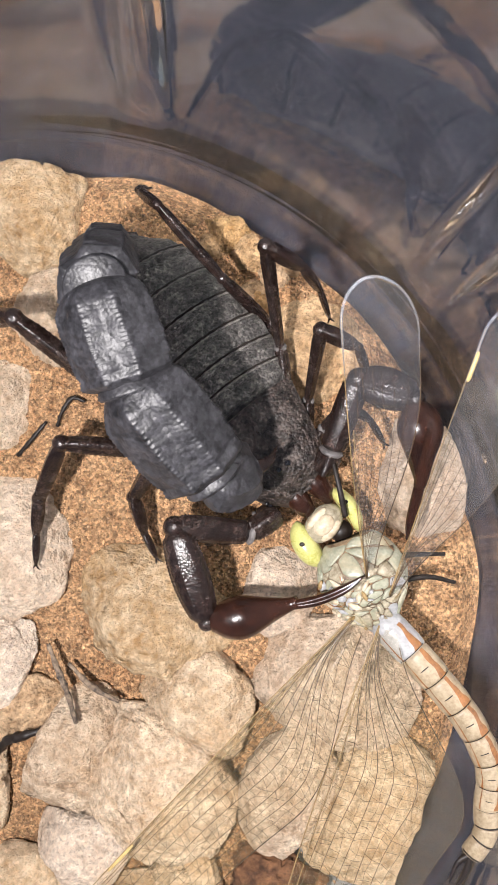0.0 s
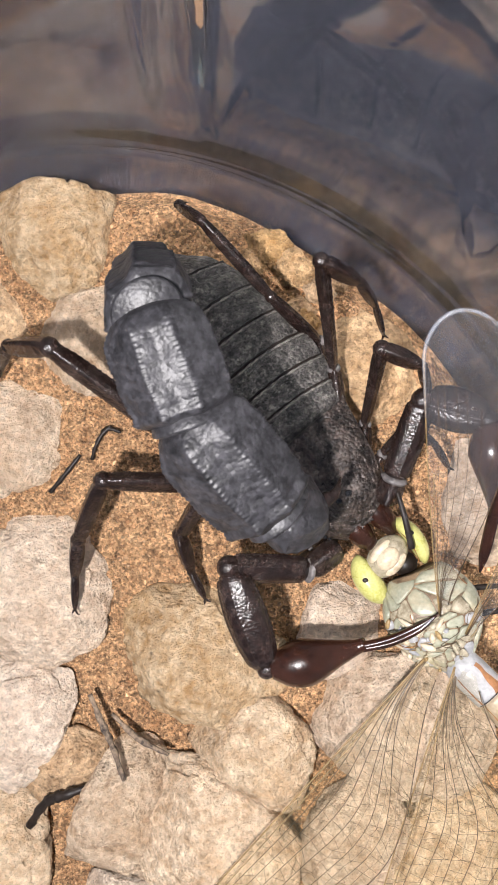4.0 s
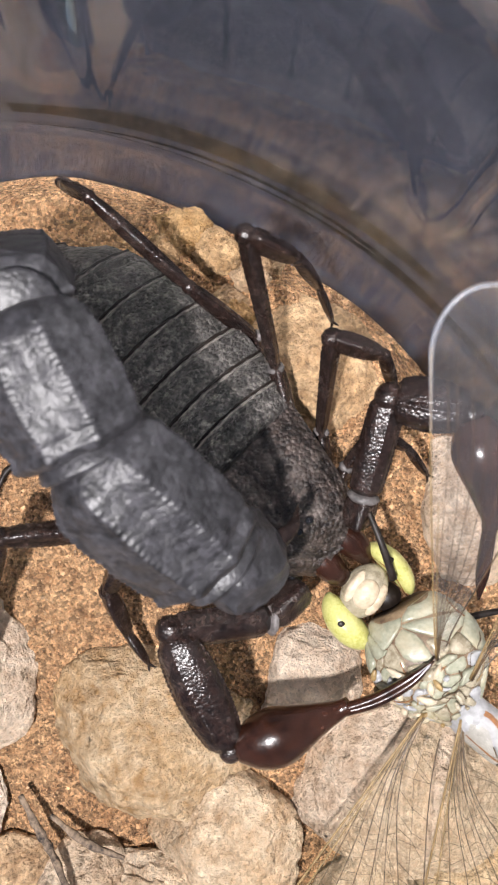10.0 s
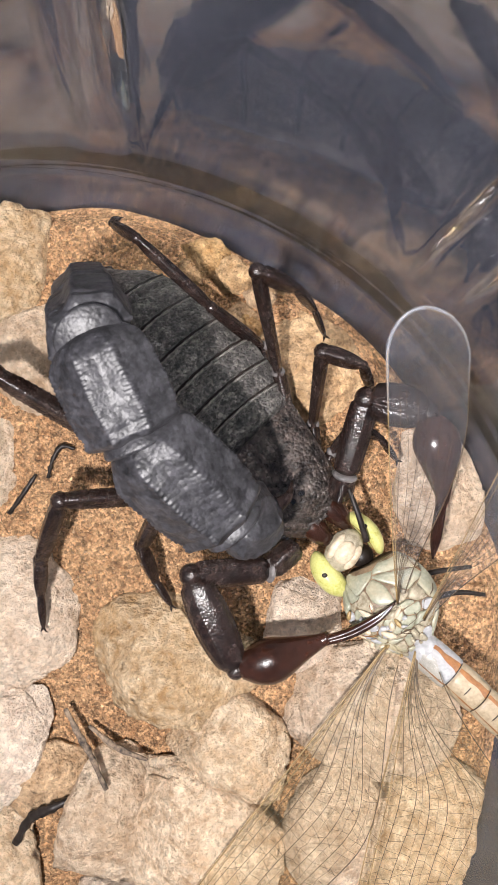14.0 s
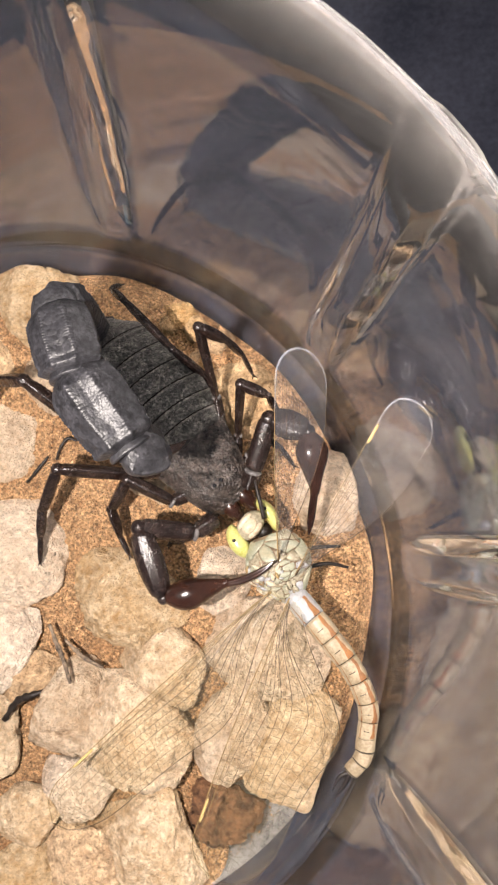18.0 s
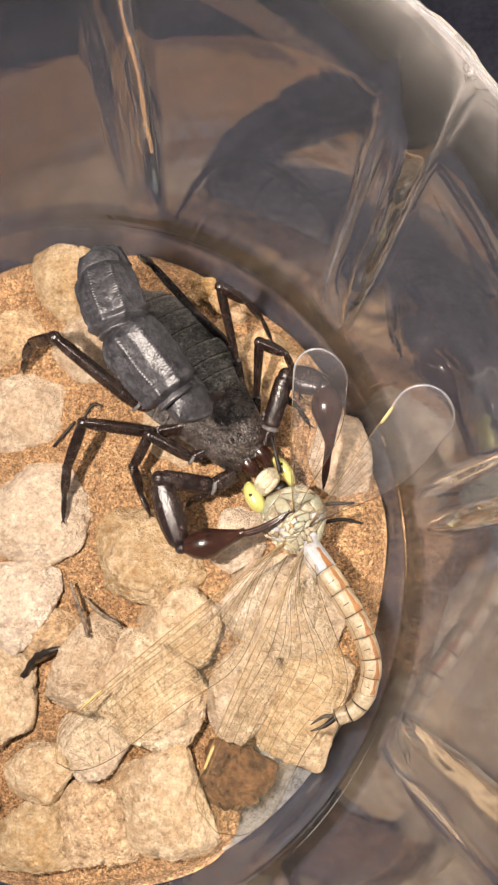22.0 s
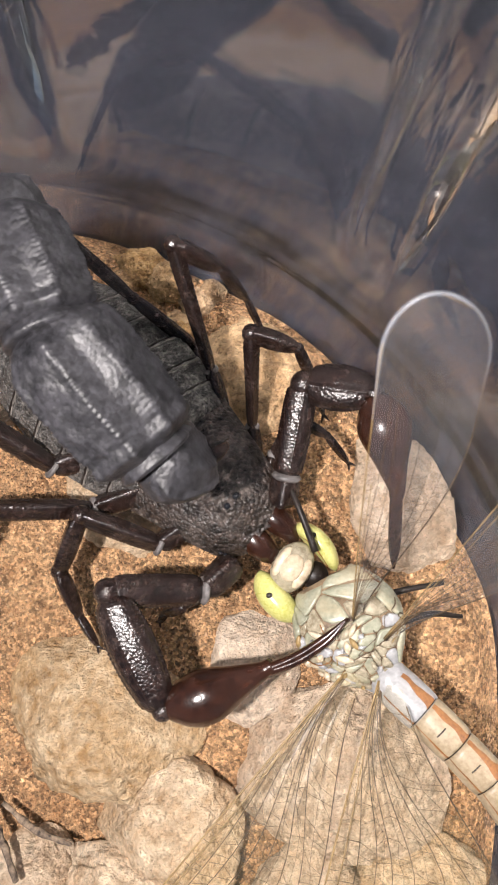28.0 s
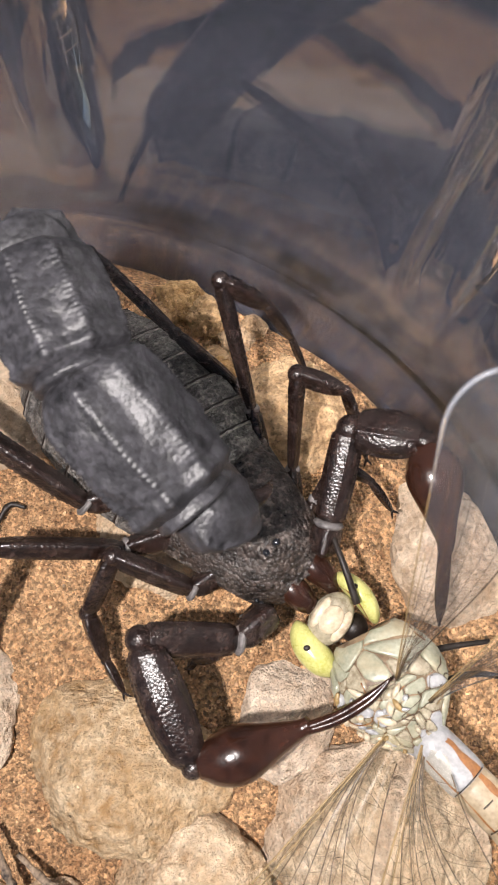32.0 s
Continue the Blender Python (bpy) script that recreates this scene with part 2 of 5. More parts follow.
granular(LEGSKIN, 0.3, 0.6, 0.08, 0.5)
CLAWSKIN = mat("red_brown_chitin", (0.010, 0.0038, 0.0024), (0.036, 0.0125, 0.0065), 2.0, 0.24, 0.07, 0.25, 0.4, spec=0.42, coat=0.3)
JOINT = mat("grey_joint_skin", (0.045, 0.041, 0.04), (0.15, 0.135, 0.13), 0.55, 0.5, 0.1, 0.3, 0.15)
PLEURA = mat("grey_side_skin", (0.09, 0.078, 0.068), (0.24, 0.21, 0.185), 0.8, 0.6, 0.1, 0.5, 0.2)
RIM = mat("grey_plate_rim", (0.02, 0.018, 0.016), (0.20, 0.18, 0.16), 0.5, 0.55, 0.1, 0.6, 0.25, crisp=0.8)
EYE = mat("black_eye", (0.006, 0.006, 0.007), (0.012, 0.012, 0.014), 0.5, 0.08, 0.02, 0.0, 0.2, spec=0.7, coat=0.6)
FLY_EYE = mat("yellow_green_eye", (0.34, 0.34, 0.08), (0.52, 0.50, 0.20), 1.0, 0.28, 0.05, 0.1, 0.12, spec=0.5, coat=0.3)
FLY_FACE = mat("cream_face", (0.34, 0.27, 0.18), (0.54, 0.46, 0.34), 0.8, 0.4, 0.08, 0.3, 0.2)
FLY_THORAX = mat("pale_green_thorax", (0.17, 0.175, 0.12), (0.33, 0.33, 0.25), 1.2, 0.36, 0.1, 0.3, 0.2, coat=0.25,
                 stain=(0.40, 0.31, 0.19), stain_size=1.2, stain_amount=0.5)
FLY_SEAM = mat("tan_brown_seam_skin", (0.07, 0.040, 0.02), (0.24, 0.17, 0.10), 0.7, 0.5, 0.1, 0.3, 0.2)
FLY_PALE = mat("cream_plate", (0.17, 0.14, 0.09), (0.38, 0.34, 0.25), 0.6, 0.28, 0.08, 0.3, 0.2)
FLY_WHITE = mat("bluish_white_plate", (0.22, 0.22, 0.225), (0.35, 0.35, 0.35), 1.2, 0.32, 0.06, 0.15, 0.2)
ABDOMEN = mat("cream_abdomen", (0.19, 0.14, 0.082), (0.34, 0.275, 0.185), 1.2, 0.42, 0.08, 0.25, 0.2)
RUST = mat("rust_stripe", (0.12, 0.045, 0.010), (0.26, 0.105, 0.026), 0.9, 0.45, 0.08, 0.25, 0.15)
DARK = mat("dark_brown_line", (0.006, 0.004, 0.003), (0.018, 0.012, 0.009), 0.5, 0.45, 0.1, 0.3, 0.1, spec=0.3)
VEIN = mat("brown_vein", (0.028, 0.016, 0.007), (0.095, 0.058, 0.025), 0.8, 0.5, 0.1, 0.2, 0.1)
GOLD_VEIN = mat("yellow_vein", (0.13, 0.08, 0.025), (0.30, 0.205, 0.085), 0.8, 0.45, 0.1, 0.2, 0.1)
PALE_VEIN = mat("whitish_vein", (0.30, 0.30, 0.30), (0.48, 0.48, 0.48), 0.8, 0.35, 0.1, 0.1, 0.1)
STIGMA = mat("amber_wing_spot", (0.40, 0.28, 0.10), (0.54, 0.40, 0.17), 0.6, 0.4, 0.1, 0.1, 0.1)
WING = film_skin("clear_wing_skin", (0.97, 0.95, 0.90), 0.035, (0.62, 0.52, 0.30), 1.45, 0.22)
# The bluish-white cover of these two puts the sky's reflection into the colour.
WING_TIP = film_skin("sky_sheen_wing_skin", (0.96, 0.96, 0.97), 0.04, (0.55, 0.57, 0.62), 1.5, 0.3)
WING_RIM = film_skin("sky_sheen_wing_rim", (0.95, 0.95, 0.97), 0.14, (0.62, 0.65, 0.70), 1.5, 0.4)
TWIG = mat("speckled_twig", (0.016, 0.011, 0.009), (0.26, 0.19, 0.13), 0.45, 0.85, 0.08, 0.8, 0.2)
CUP = clear("scuffed_clear_plastic")
CUP_BASE = clear("milky_scuffed_plastic", haze=0.4, rough=0.08, haze_colour=(0.78, 0.77, 0.76))
CUP_RIM = clear("frosted_plastic_rim", haze=0.07, dust=0.05, rough=0.1, haze_colour=(0.8, 0.8, 0.82))
TABLE = mat("dark_table", (0.010, 0.011, 0.016), (0.022, 0.0235, 0.032), 6.0, 0.95, 0.05, 0.2, 0.6, spec=0.04)

# ---- building helpers ----
ORIGIN = {}


def thing(name, loc, label, category, group=""):
    ob = new(name)
    ob.empty_display_size = 0.002
    ob.location = Vector(loc) * MM
    ORIGIN[ob.name] = Vector(loc)
    return tagged(ob, label, category, group)


def part(name, bm, material, parent, label="", smooth=True, pivot=None):
    """Links a bmesh, in plan millimetres, as one mesh object under a thing or a part."""
    o = home = ORIGIN[parent.name] if parent else Vector()
    if pivot is not None:
        o = Vector(pivot)
    for v in bm.verts:
        v.co = (v.co - o) * MM
    me = bpy.data.meshes.new(name)
    bmesh.ops.recalc_face_normals(bm, faces=bm.faces)
    bm.to_mesh(me)
    bm.free()
    if smooth:
        for p in me.polygons:
            p.use_smooth = True
    me.materials.append(material)
    ob = new(name, me)
    ob.parent = parent
    ob.location = (o - home) * MM
    ORIGIN[ob.name] = o
    if label:
        ob["label"] = label
    return ob


def solid(name, bm, material, loc, label, category, group="", kind="", smooth=True):
    """A one-mesh thing whose origin is at loc."""
    for v in bm.verts:
        v.co = (v.co - Vector(loc)) * MM
    me = bpy.data.meshes.new(name)
    bmesh.ops.recalc_face_normals(bm, faces=bm.faces)
    bm.to_mesh(me)
    bm.free()
    if smooth:
        for p in me.polygons:
            p.use_smooth = True
    me.materials.append(material)
    ob = new(name, me)
    ob.location = Vector(loc) * MM
    ORIGIN[ob.name] = Vector(loc)
    return tagged(ob, label, category, group, kind)


def smoothstep(a, b, x):
    x = min(1.0, max(0.0, (x - a) / (b - a)))
    return x * x * (3 - 2 * x)


def spline(pts, steps):
    """Catmull-Rom through the points; rows of any length (place, then radii)."""
    p = [np.array((*q, q[-1]) if len(q) == 4 else q, float) for q in pts]
    p = [2 * p[0] - p[1]] + p + [2 * p[-1] - p[-2]]
    out = []
    for i in range(1, len(p) - 2):
        for k in range(steps):
            t = k / steps
            a, b, c, d = p[i - 1], p[i], p[i + 1], p[i + 2]
            out.append(0.5 * (2 * b + (c - a) * t + (2 * a - 5 * b + 4 * c - d) * t * t + (3 * b - a - 3 * c + d) * t ** 3))
    out.append(p[-2])
    return out


def tube(bm, rows, seg=12, up=(0, 0, 1), shape=None, cap=True):
    """A tube along rows of (x, y, z, half width, half height); shape(u, a) scales the radius at the way u and the angle a."""
    rows = [np.array(r, float) for r in rows]
    n = len(rows)
    loops = []
    for i, r in enumerate(rows):
        d = Vector(rows[min(i + 1, n - 1)][:3] - rows[max(i - 1, 0)][:3]).normalized()
        side = d.cross(Vector(up))
        side = side.normalized() if side.length > 1e-4 else Vector((1, 0, 0))
        top = side.cross(d).normalized()
        w, h = r[3], r[4] if len(r) > 4 else r[3]
        loop = []
        for k in range(seg):
            a = TAU * k / seg
            s = shape(i / (n - 1), a) if shape else 1.0
            loop.append(bm.verts.new(Vector(r[:3]) + side * (w * s * math.cos(a)) + top * (h * s * math.sin(a))))
        loops.append(loop)
    for p, q in zip(loops, loops[1:]):
        for k in range(seg):
            bm.faces.new((p[k], p[(k + 1) % seg], q[(k + 1) % seg], q[k]))
    if cap:
        bm.faces.new(loops[0][::-1])
        bm.faces.new(loops[-1])
    return loops


def ball(bm, c, r, seg=16, rings=10, turn=None):
    """An ellipsoid with the half axes r."""
    m = Matrix.Translation(c) @ (turn.to_4x4() if turn else Matrix()) @ Matrix.Diagonal((*r, 1))
    return bmesh.ops.create_uvsphere(bm, u_segments=seg, v_segments=rings, radius=1, matrix=m)["verts"]


# ---- the bowl, the table, the sand ----
BOWL = (-37.0, -22.0)
BOWL_R = 67.5
RIBS = (8, 39.5, 75.5, 107, 137, 167, 197, 227, 257, 287, 312, 338)


def table():
    bm = bmesh.new()
    bmesh.ops.create_grid(bm, x_segments=40, y_segments=40, size=200000)
    for v in bm.verts:
        v.co.z = -7.3
    tagged(part("ground", bm, TABLE, None), "dark matt surface on which the bowl stands", "ground", kind="structure")


def bowl_wall():
    bm = bmesh.new()
    prof = [(0, -5.0), (30, -5.0), (55.5, -5.0), (60.2, -4.4), (63.6, -2.6), (65.3, -0.4), (66.1, 1.6), (66.5, 3.4), (66.9, 4.0), (67.1, 5.0), (67.4, 5.6), (67.8, 6.8), (68.2, 7.6),
            (69.6, 12), (71.7, 19), (74.2, 27), (77.6, 38), (81.9, 52), (86.4, 67.2), (87.0, 68.3), (87.9, 68.3), (88.1, 67.3),
            (83.0, 51.7), (78.7, 37.7), (75.3, 26.6), (72.8, 18.5), (70.5, 11.4), (68.5, 6.0), (67.9, 1.6), (66.2, -2.6),
            (62.8, -5.8), (59.6, -7.2), (57, -7.2), (55.5, -6.6), (30, -6.6), (0, -6.6)]
    seg = 480
    cols = []
    for k in range(seg):
        a = TAU * k / seg
        col = []
        for i, (r, z) in enumerate(prof):
            if r == 0:
                col.append(None)
                continue
            inner = i < 19
            lean = min(1.1, max(0.0, (z - 12) / 50))  # the ribs lean a little over one side
            deg = math.degrees(math.atan2(r * math.sin(a) - 1.5 * lean, r * math.cos(a) - 7.0 * lean))
            rib = sum(1 - smoothstep(1.5, 3.3, abs((deg - c + 180) % 360 - 180)) for c in RIBS)
            push = -1.7 * rib * smoothstep(9, 17, z) * (1 - smoothstep(59, 64, z)) if inner else 0.4 * rib * smoothstep(9, 20, z)
            r2 = r + push + (0.25 * math.sin(3 * a + 0.5) if z > 3 else 0)
            col.append(bm.verts.new((BOWL[0] + r2 * math.cos(a), BOWL[1] + r2 * math.sin(a), z)))
        cols.append(col)
    for k in range(seg):
        p, q = cols[k], cols[(k + 1) % seg]
        for i in range(1, len(prof) - 2):
            bm.faces.new((p[i], q[i], q[i + 1], p[i + 1]))
    bm.faces.new([c[1] for c in cols])
    bm.faces.new([c[-2] for c in cols][::-1])
    for f in bm.faces:
        if f.calc_center_median().z < -4.7:
            f.material_index = 1
    ob = solid("bowl", bm, CUP, (BOWL[0], BOWL[1], -7.2), "clear scuffed plastic bowl holding sand, stones and the scorpion", "bowl")
    ob.data.materials.append(CUP_BASE)
    ob.visible_shadow = False
    bm = bmesh.new()
    loops = []
    for k in range(180):
        a = TAU * k / 180
        loops.append([bm.verts.new((BOWL[0] + (87.5 + 0.42 * math.cos(b)) * math.cos(a), BOWL[1] + (87.5 + 0.42 * math.cos(b)) * math.sin(a), 68.5 + 0.4 * math.sin(b)))
                      for b in (TAU * j / 10 for j in range(10))])
    for k in range(180):
        p, q = loops[k], loops[(k + 1) % 180]
        for j in range(10):
            bm.faces.new((p[j], p[(j + 1) % 10], q[(j + 1) % 10], q[j]))
    rim = part("rim", bm, CUP_RIM, ob, "rounded frosted rim")
    rim.visible_shadow = False
    return ob


def sand_height(x, y):
    p = Vector((x, y, 0))
    low = -2.4 * smoothstep(12, 36, -y) * smoothstep(-66, -50, x)
    return low + 0.9 * noise.noise(p * 0.07) + 0.45 * noise.noise(p * 0.22 + Vector((7, 3, 1))) + 0.18 * noise.noise(p * 0.8)


def sand():
    bm = bmesh.new()
    n = 190
    rim = []
    rows = []
    for j in range(0, 111):
        f = j / 110
        row = []
        for k in range(n):
            a = TAU * k / n
            edge = 63.0 + 0.5 * math.sin(5 * a + 1) + 0.4 * math.sin(11 * a) - 11.0 * math.exp(-((math.degrees(a) - 318) / 9.0) ** 2)
            r = f * edge
            x, y = BOWL[0] + r * math.cos(a), BOWL[1] + r * math.sin(a)
            z = sand_height(x, y) - 3.4 * smoothstep(0.94, 1.0, f)
            row.append(bm.verts.new((x, y, z)))
            if j == 0:
                break
        rows.append(row)
    for k in range(n):
        bm.faces.new((rows[0][0], rows[1][k], rows[1][(k + 1) % n]))
    for p, q in zip(rows[1:], rows[2:]):
        for k in range(n):
            bm.faces.new((p[k], q[k], q[(k + 1) % n], p[(k + 1) % n]))
    tagged(part("sand", bm, SAND, None), "coarse reddish-orange sand in the bowl", "sand", kind="stuff")


table()
bowl_wall()
sand()


# ---- stones ----
def stone(x, y, facets, height, material, label, tilt=(0, 0), base=-3.6, seed=0, flat=0.62, name="stone", rough=1.0):
    """A worn stone: side facets as (angle, distance) round its middle, a low domed top, and a broken surface."""
    bm = bmesh.new()
    bmesh.ops.create_icosphere(bm, subdivisions=5, radius=1)
    off = Vector((seed * 3.7, seed * 1.9, seed * 0.7))
    mid = (height + base) / 2
    half = (height - base) / 2
    tx, ty = math.tan(radians(tilt[0])), math.tan(radians(tilt[1]))
    facets = [(fa, fd * 1.10) for fa, fd in facets]
    size = sum(d for _, d in facets) / len(facets)
    rnd = random.Random(seed * 7 + 1)
    planes = []
    for _ in range(15):
        a_, el_ = rnd.uniform(0, TAU), rnd.uniform(0.6, 1.4)
        nv_ = Vector((math.cos(a_) * math.cos(el_), math.sin(a_) * math.cos(el_), math.sin(el_)))
        reach = math.hypot(math.cos(el_) * size, math.sin(el_) * half * 1.05)
        planes.append((*nv_, reach * rnd.uniform(0.76, 0.95)))
    for v in bm.verts:
        a = math.atan2(v.co.y, v.co.x)
        h = math.hypot(v.co.x, v.co.y)
        s = 0.0
        for fa, fd in facets:
            c = math.cos(a - radians(fa))
            if c > 0.05:
                s += (c / fd) ** 18
        r = s ** (-1 / 18)
        rr = r * h ** flat
        z = math.copysign(abs(v.co.z) ** 0.72, v.co.z) * half
        p = Vector((rr * math.cos(a), rr * math.sin(a), z))
        q = p / size
        n1 = noise.noise(q * 1.3 + off)
        n2 = noise.noise(q * 3.2 + off * 2)
        n3 = noise.noise(q * 9 + off)
        chip = abs(noise.noise(q * 2.1 + off * 3))
        for nx_, ny_, nz_, lim in planes:
            over = p.x * nx_ + p.y * ny_ + p.z * nz_ - lim
            if over > 0:
                k_ = over * 0.97
                p -= Vector((nx_, ny_, nz_)) * k_
        q = p / size
        fine = 0.014 * noise.noise(q * 17 + off) + 0.009 * noise.noise(q * 31 + off)
        g = (0.06 * n1 + 0.044 * n2 + 0.026 * n3 + fine - 0.075 * max(0, 0.08 - chip) / 0.08) * rough
        d = p.normalized()
        p += d * g * size
        p.z += p.x * ty - p.y * tx
        v.co = Vector((x, y, mid)) + p
    return solid(name, bm, material, (x, y, base), label, "stone", "stones in the bowl")


stone(-18.2, -21.4, [(95, 8.6), (51, 7.4), (-23, 10.8), (-56, 8.7), (-100, 7.8), (-170, 9.1), (140, 10.5)], 6.0, STONE, "large smooth cream stone beside the scorpion's claw", (3, -4), seed=1)
stone(-11.2, -33.8, [(113, 5.9), (48, 6.3), (15, 6.9), (-15, 6.6), (-60, 8.0), (-120, 4.5), (170, 10)], 4.6, STONE, "angular cream stone under a dragonfly wing", (2, 3), seed=2)
stone(-0.7, -17.3, [(162, 4.4), (98, 5.4), (1, 4.9), (-20, 4.6), (-67, 5.1), (-120, 6.1)], 3.6, PALE, "small pinkish stone under the dragonfly's head", seed=3)
stone(7.6, -29.5, [(150, 11), (105, 8.5), (57, 8.9), (9, 10.2), (-18, 11), (-87, 8.7), (-108, 7.6), (-135, 9.3)], 4.6, PALE, "broad flat beige stone under the hind wing", (-2, 2), seed=4, flat=0.5)
stone(12.3, -46.6, [(102, 8.5), (47, 10.4), (-18, 5.8), (-94, 9.4), (-125, 9.4), (159, 6.2)], 4.0, STONE, "yellowish angular stone near the bowl wall", (4, 3), seed=5, flat=0.5)
stone(-17.0, -45.2, [(89, 9.8), (59, 8.1), (46, 8.4), (-9, 10.9), (-46, 11.7), (-113, 8.4), (-142, 8.3), (174, 10.9)], 6.5, STONE, "large cream stone with a ridge across its face", (2, 5), seed=6)
stone(-29.6, -41.9, [(84, 8.8), (35, 8.6), (0, 6.5), (-95, 8.3), (170, 5.0), (149, 4.7)], 5.0, PALE, "upright pinkish cream stone beside a larger one", (0, -6), seed=7)
stone(1.0, -44.5, [(158, 5.6), (125, 6.5), (46, 8.0), (-14, 5.8), (-41, 5.9), (-114, 8.1), (-157, 7.6)], 5.5, PALE, "pinkish white stone with a rounded top", (0, 2), seed=8)
stone(-13.0, -65.9, [(112, 8.8), (24, 7.4), (-19, 12.2), (-80, 8.7), (-109, 8.8), (-150, 8.6)], 3.2, STONE, "blocky beige stone with a flat face", (-6, 4), seed=9, flat=0.45)
stone(-45.0, -31.5, [(113, 8.3), (86, 7.7), (17, 10.4), (-21, 7.6), (-39, 7.0), (-87, 9.1), (-175, 7.5)], 5.0, PALE, "greyish cream stone with a slanting face", (0, 5), seed=10)
stone(-41.9, -13.5, [(152, 10.5), (96, 9.5), (38, 9.4), (-9, 10.4), (-60, 10), (-101, 9.7), (-160, 9.4)], 4.6, PALE, "broad cream stone under a scorpion leg", (2, 2), seed=11)
stone(-55.9, -18.3, [(105, 5.4), (40, 4.5), (5, 3.8), (-75, 5.0), (-175, 5.2)], 4.0, STONE, "small cream stone beside a broader one", seed=12)
stone(-37.0, -61.6, [(136, 5.1), (85, 4.7), (43, 5.8), (-35, 5.0), (-90, 4.9), (-154, 5.5)], 5.0, STONE, "round cream pebble on the sand", seed=13, flat=0.75)
stone(-27.4, -56.1, [(90, 4.4), (11, 7.2), (-35, 5.6), (-73, 6.1), (-141, 5.2), (-169, 6.4)], 3.4, PALE, "pale rough stone wedged below larger ones", seed=14)
stone(-48.2, -48.9, [(93, 8.6), (69, 8.9), (2, 8.1), (-55, 8.3), (-94, 9.6), (-175, 7.1)], 5.0, STONE, "warm cream stone with pitted face", seed=15)
stone(-37.6, -37.0, [(155, 3.8), (106, 4.1), (65, 5.0), (-18, 4.7), (-62, 3.4), (-134, 5.8)], 2.6, OCHRE, "small ochre stone sunk between others", seed=16)
stone(-26.1, -70.2, [(133, 7.7), (77, 6.3), (24, 5.8), (-81, 6.3), (-160, 5.9)], 3.0, OCHRE, "crumbly ochre stone among paler ones", seed=17)
stone(-38.1, -73.3, [(126, 5.1), (95, 6.0), (12, 7.1), (-85, 5.4), (-176, 8.5)], 3.6, STONE, "greyish beige stone near the bowl edge", seed=18)
stone(-48.8, -69.0, [(80, 4.2), (28, 3.0), (-14, 3.0), (-92, 4.4), (-175, 3.5)], 3.0, STONE, "small beige pebble half buried", seed=19)
stone(-38.7, 34.3, [(96, 6.8), (75, 6.6), (-12, 6.7), (-69, 8.0), (-133, 6.4), (-168, 7.0)], 5.5, STONE, "rounded beige stone against the bowl wall", seed=20)
stone(-53.2, 22.0, [(102, 4.8), (27, 12.9), (-56, 6.2), (-67, 5.4), (-100, 7.8), (-174, 11.4)], 3.5, OCHRE, "long ochre stone half sunk in sand", seed=21)
stone(-34.0, 20.0, [(152, 5.5), (36, 5.8), (17, 5.4), (-77, 7.1), (-116, 6.3)], 4.0, PALE, "pale stone under the scorpion's hind leg", (0, 4), seed=22)
stone(-48.1, 6.0, [(127, 8.0), (102, 7.6), (42, 12.5), (-37, 10.0), (-66, 7.2), (-98, 9.4), (-174, 12)], 3.0, PALE, "broad pinkish beige stone sunk in sand", (0, 3), seed=23, flat=0.5)
stone(17.8, -2.2, [(167, 5.3), (90, 8.2), (20, 5.3), (-10, 5.5), (-65, 7.4), (-161, 5.3)], 4.0, PALE, "pinkish beige stone under the scorpion's far claw", (0, -5), seed=24, flat=0.5)
stone(2.6, 15.1, [(127, 8.6), (59, 6.3), (23, 6.1), (-19, 6.9), (-117, 6.7), (-167, 5.6)], 3.6, OCHRE, "golden ochre stone between the scorpion's legs", (0, -4), seed=25)
stone(-6.0, 21.8, [(124, 2.6), (45, 2.5), (-7, 2.4), (-69, 2.9), (-152, 2.2)], 3.0, OCHRE, "tiny brown pebble beside a leg", seed=26)
stone(-0.3, -59.2, [(105, 6.2), (61, 4.9), (-13, 7.1), (-63, 5.3), (-136, 5.8), (-178, 5.8)], 0.4, EARTH, "dark brown lump of earth", seed=27, name="earth_lump", rough=2.6)
stone(-14, 5, [(100, 8), (30, 9), (-40, 8), (-110, 8), (180, 8)], 2.8, STONE, "cream stone under the scorpion's body", seed=28)

for cx, cy, cr, ch in ((-9.2, 31.0, 2.6, 2.6), (-6.4, 28.4, 2.2, 3.2), (-3.2, 25.6, 1.7, 2.4), (-4.9, 21.6, 1.5, 3.0), (-11.8, 29.6, 1.6, 2.2), (-1.0, 27.0, 1.3, 1.8)):
    stone(cx, cy, [(100, cr), (40, cr * 0.9), (-30, cr * 1.1), (-95, cr * 0.85), (-160, cr)], ch, OCHRE, "crumbling clod of ochre soil by the bowl wall", base=-1.5, seed=int(cr * 31), name="soil_clod", rough=2.4)


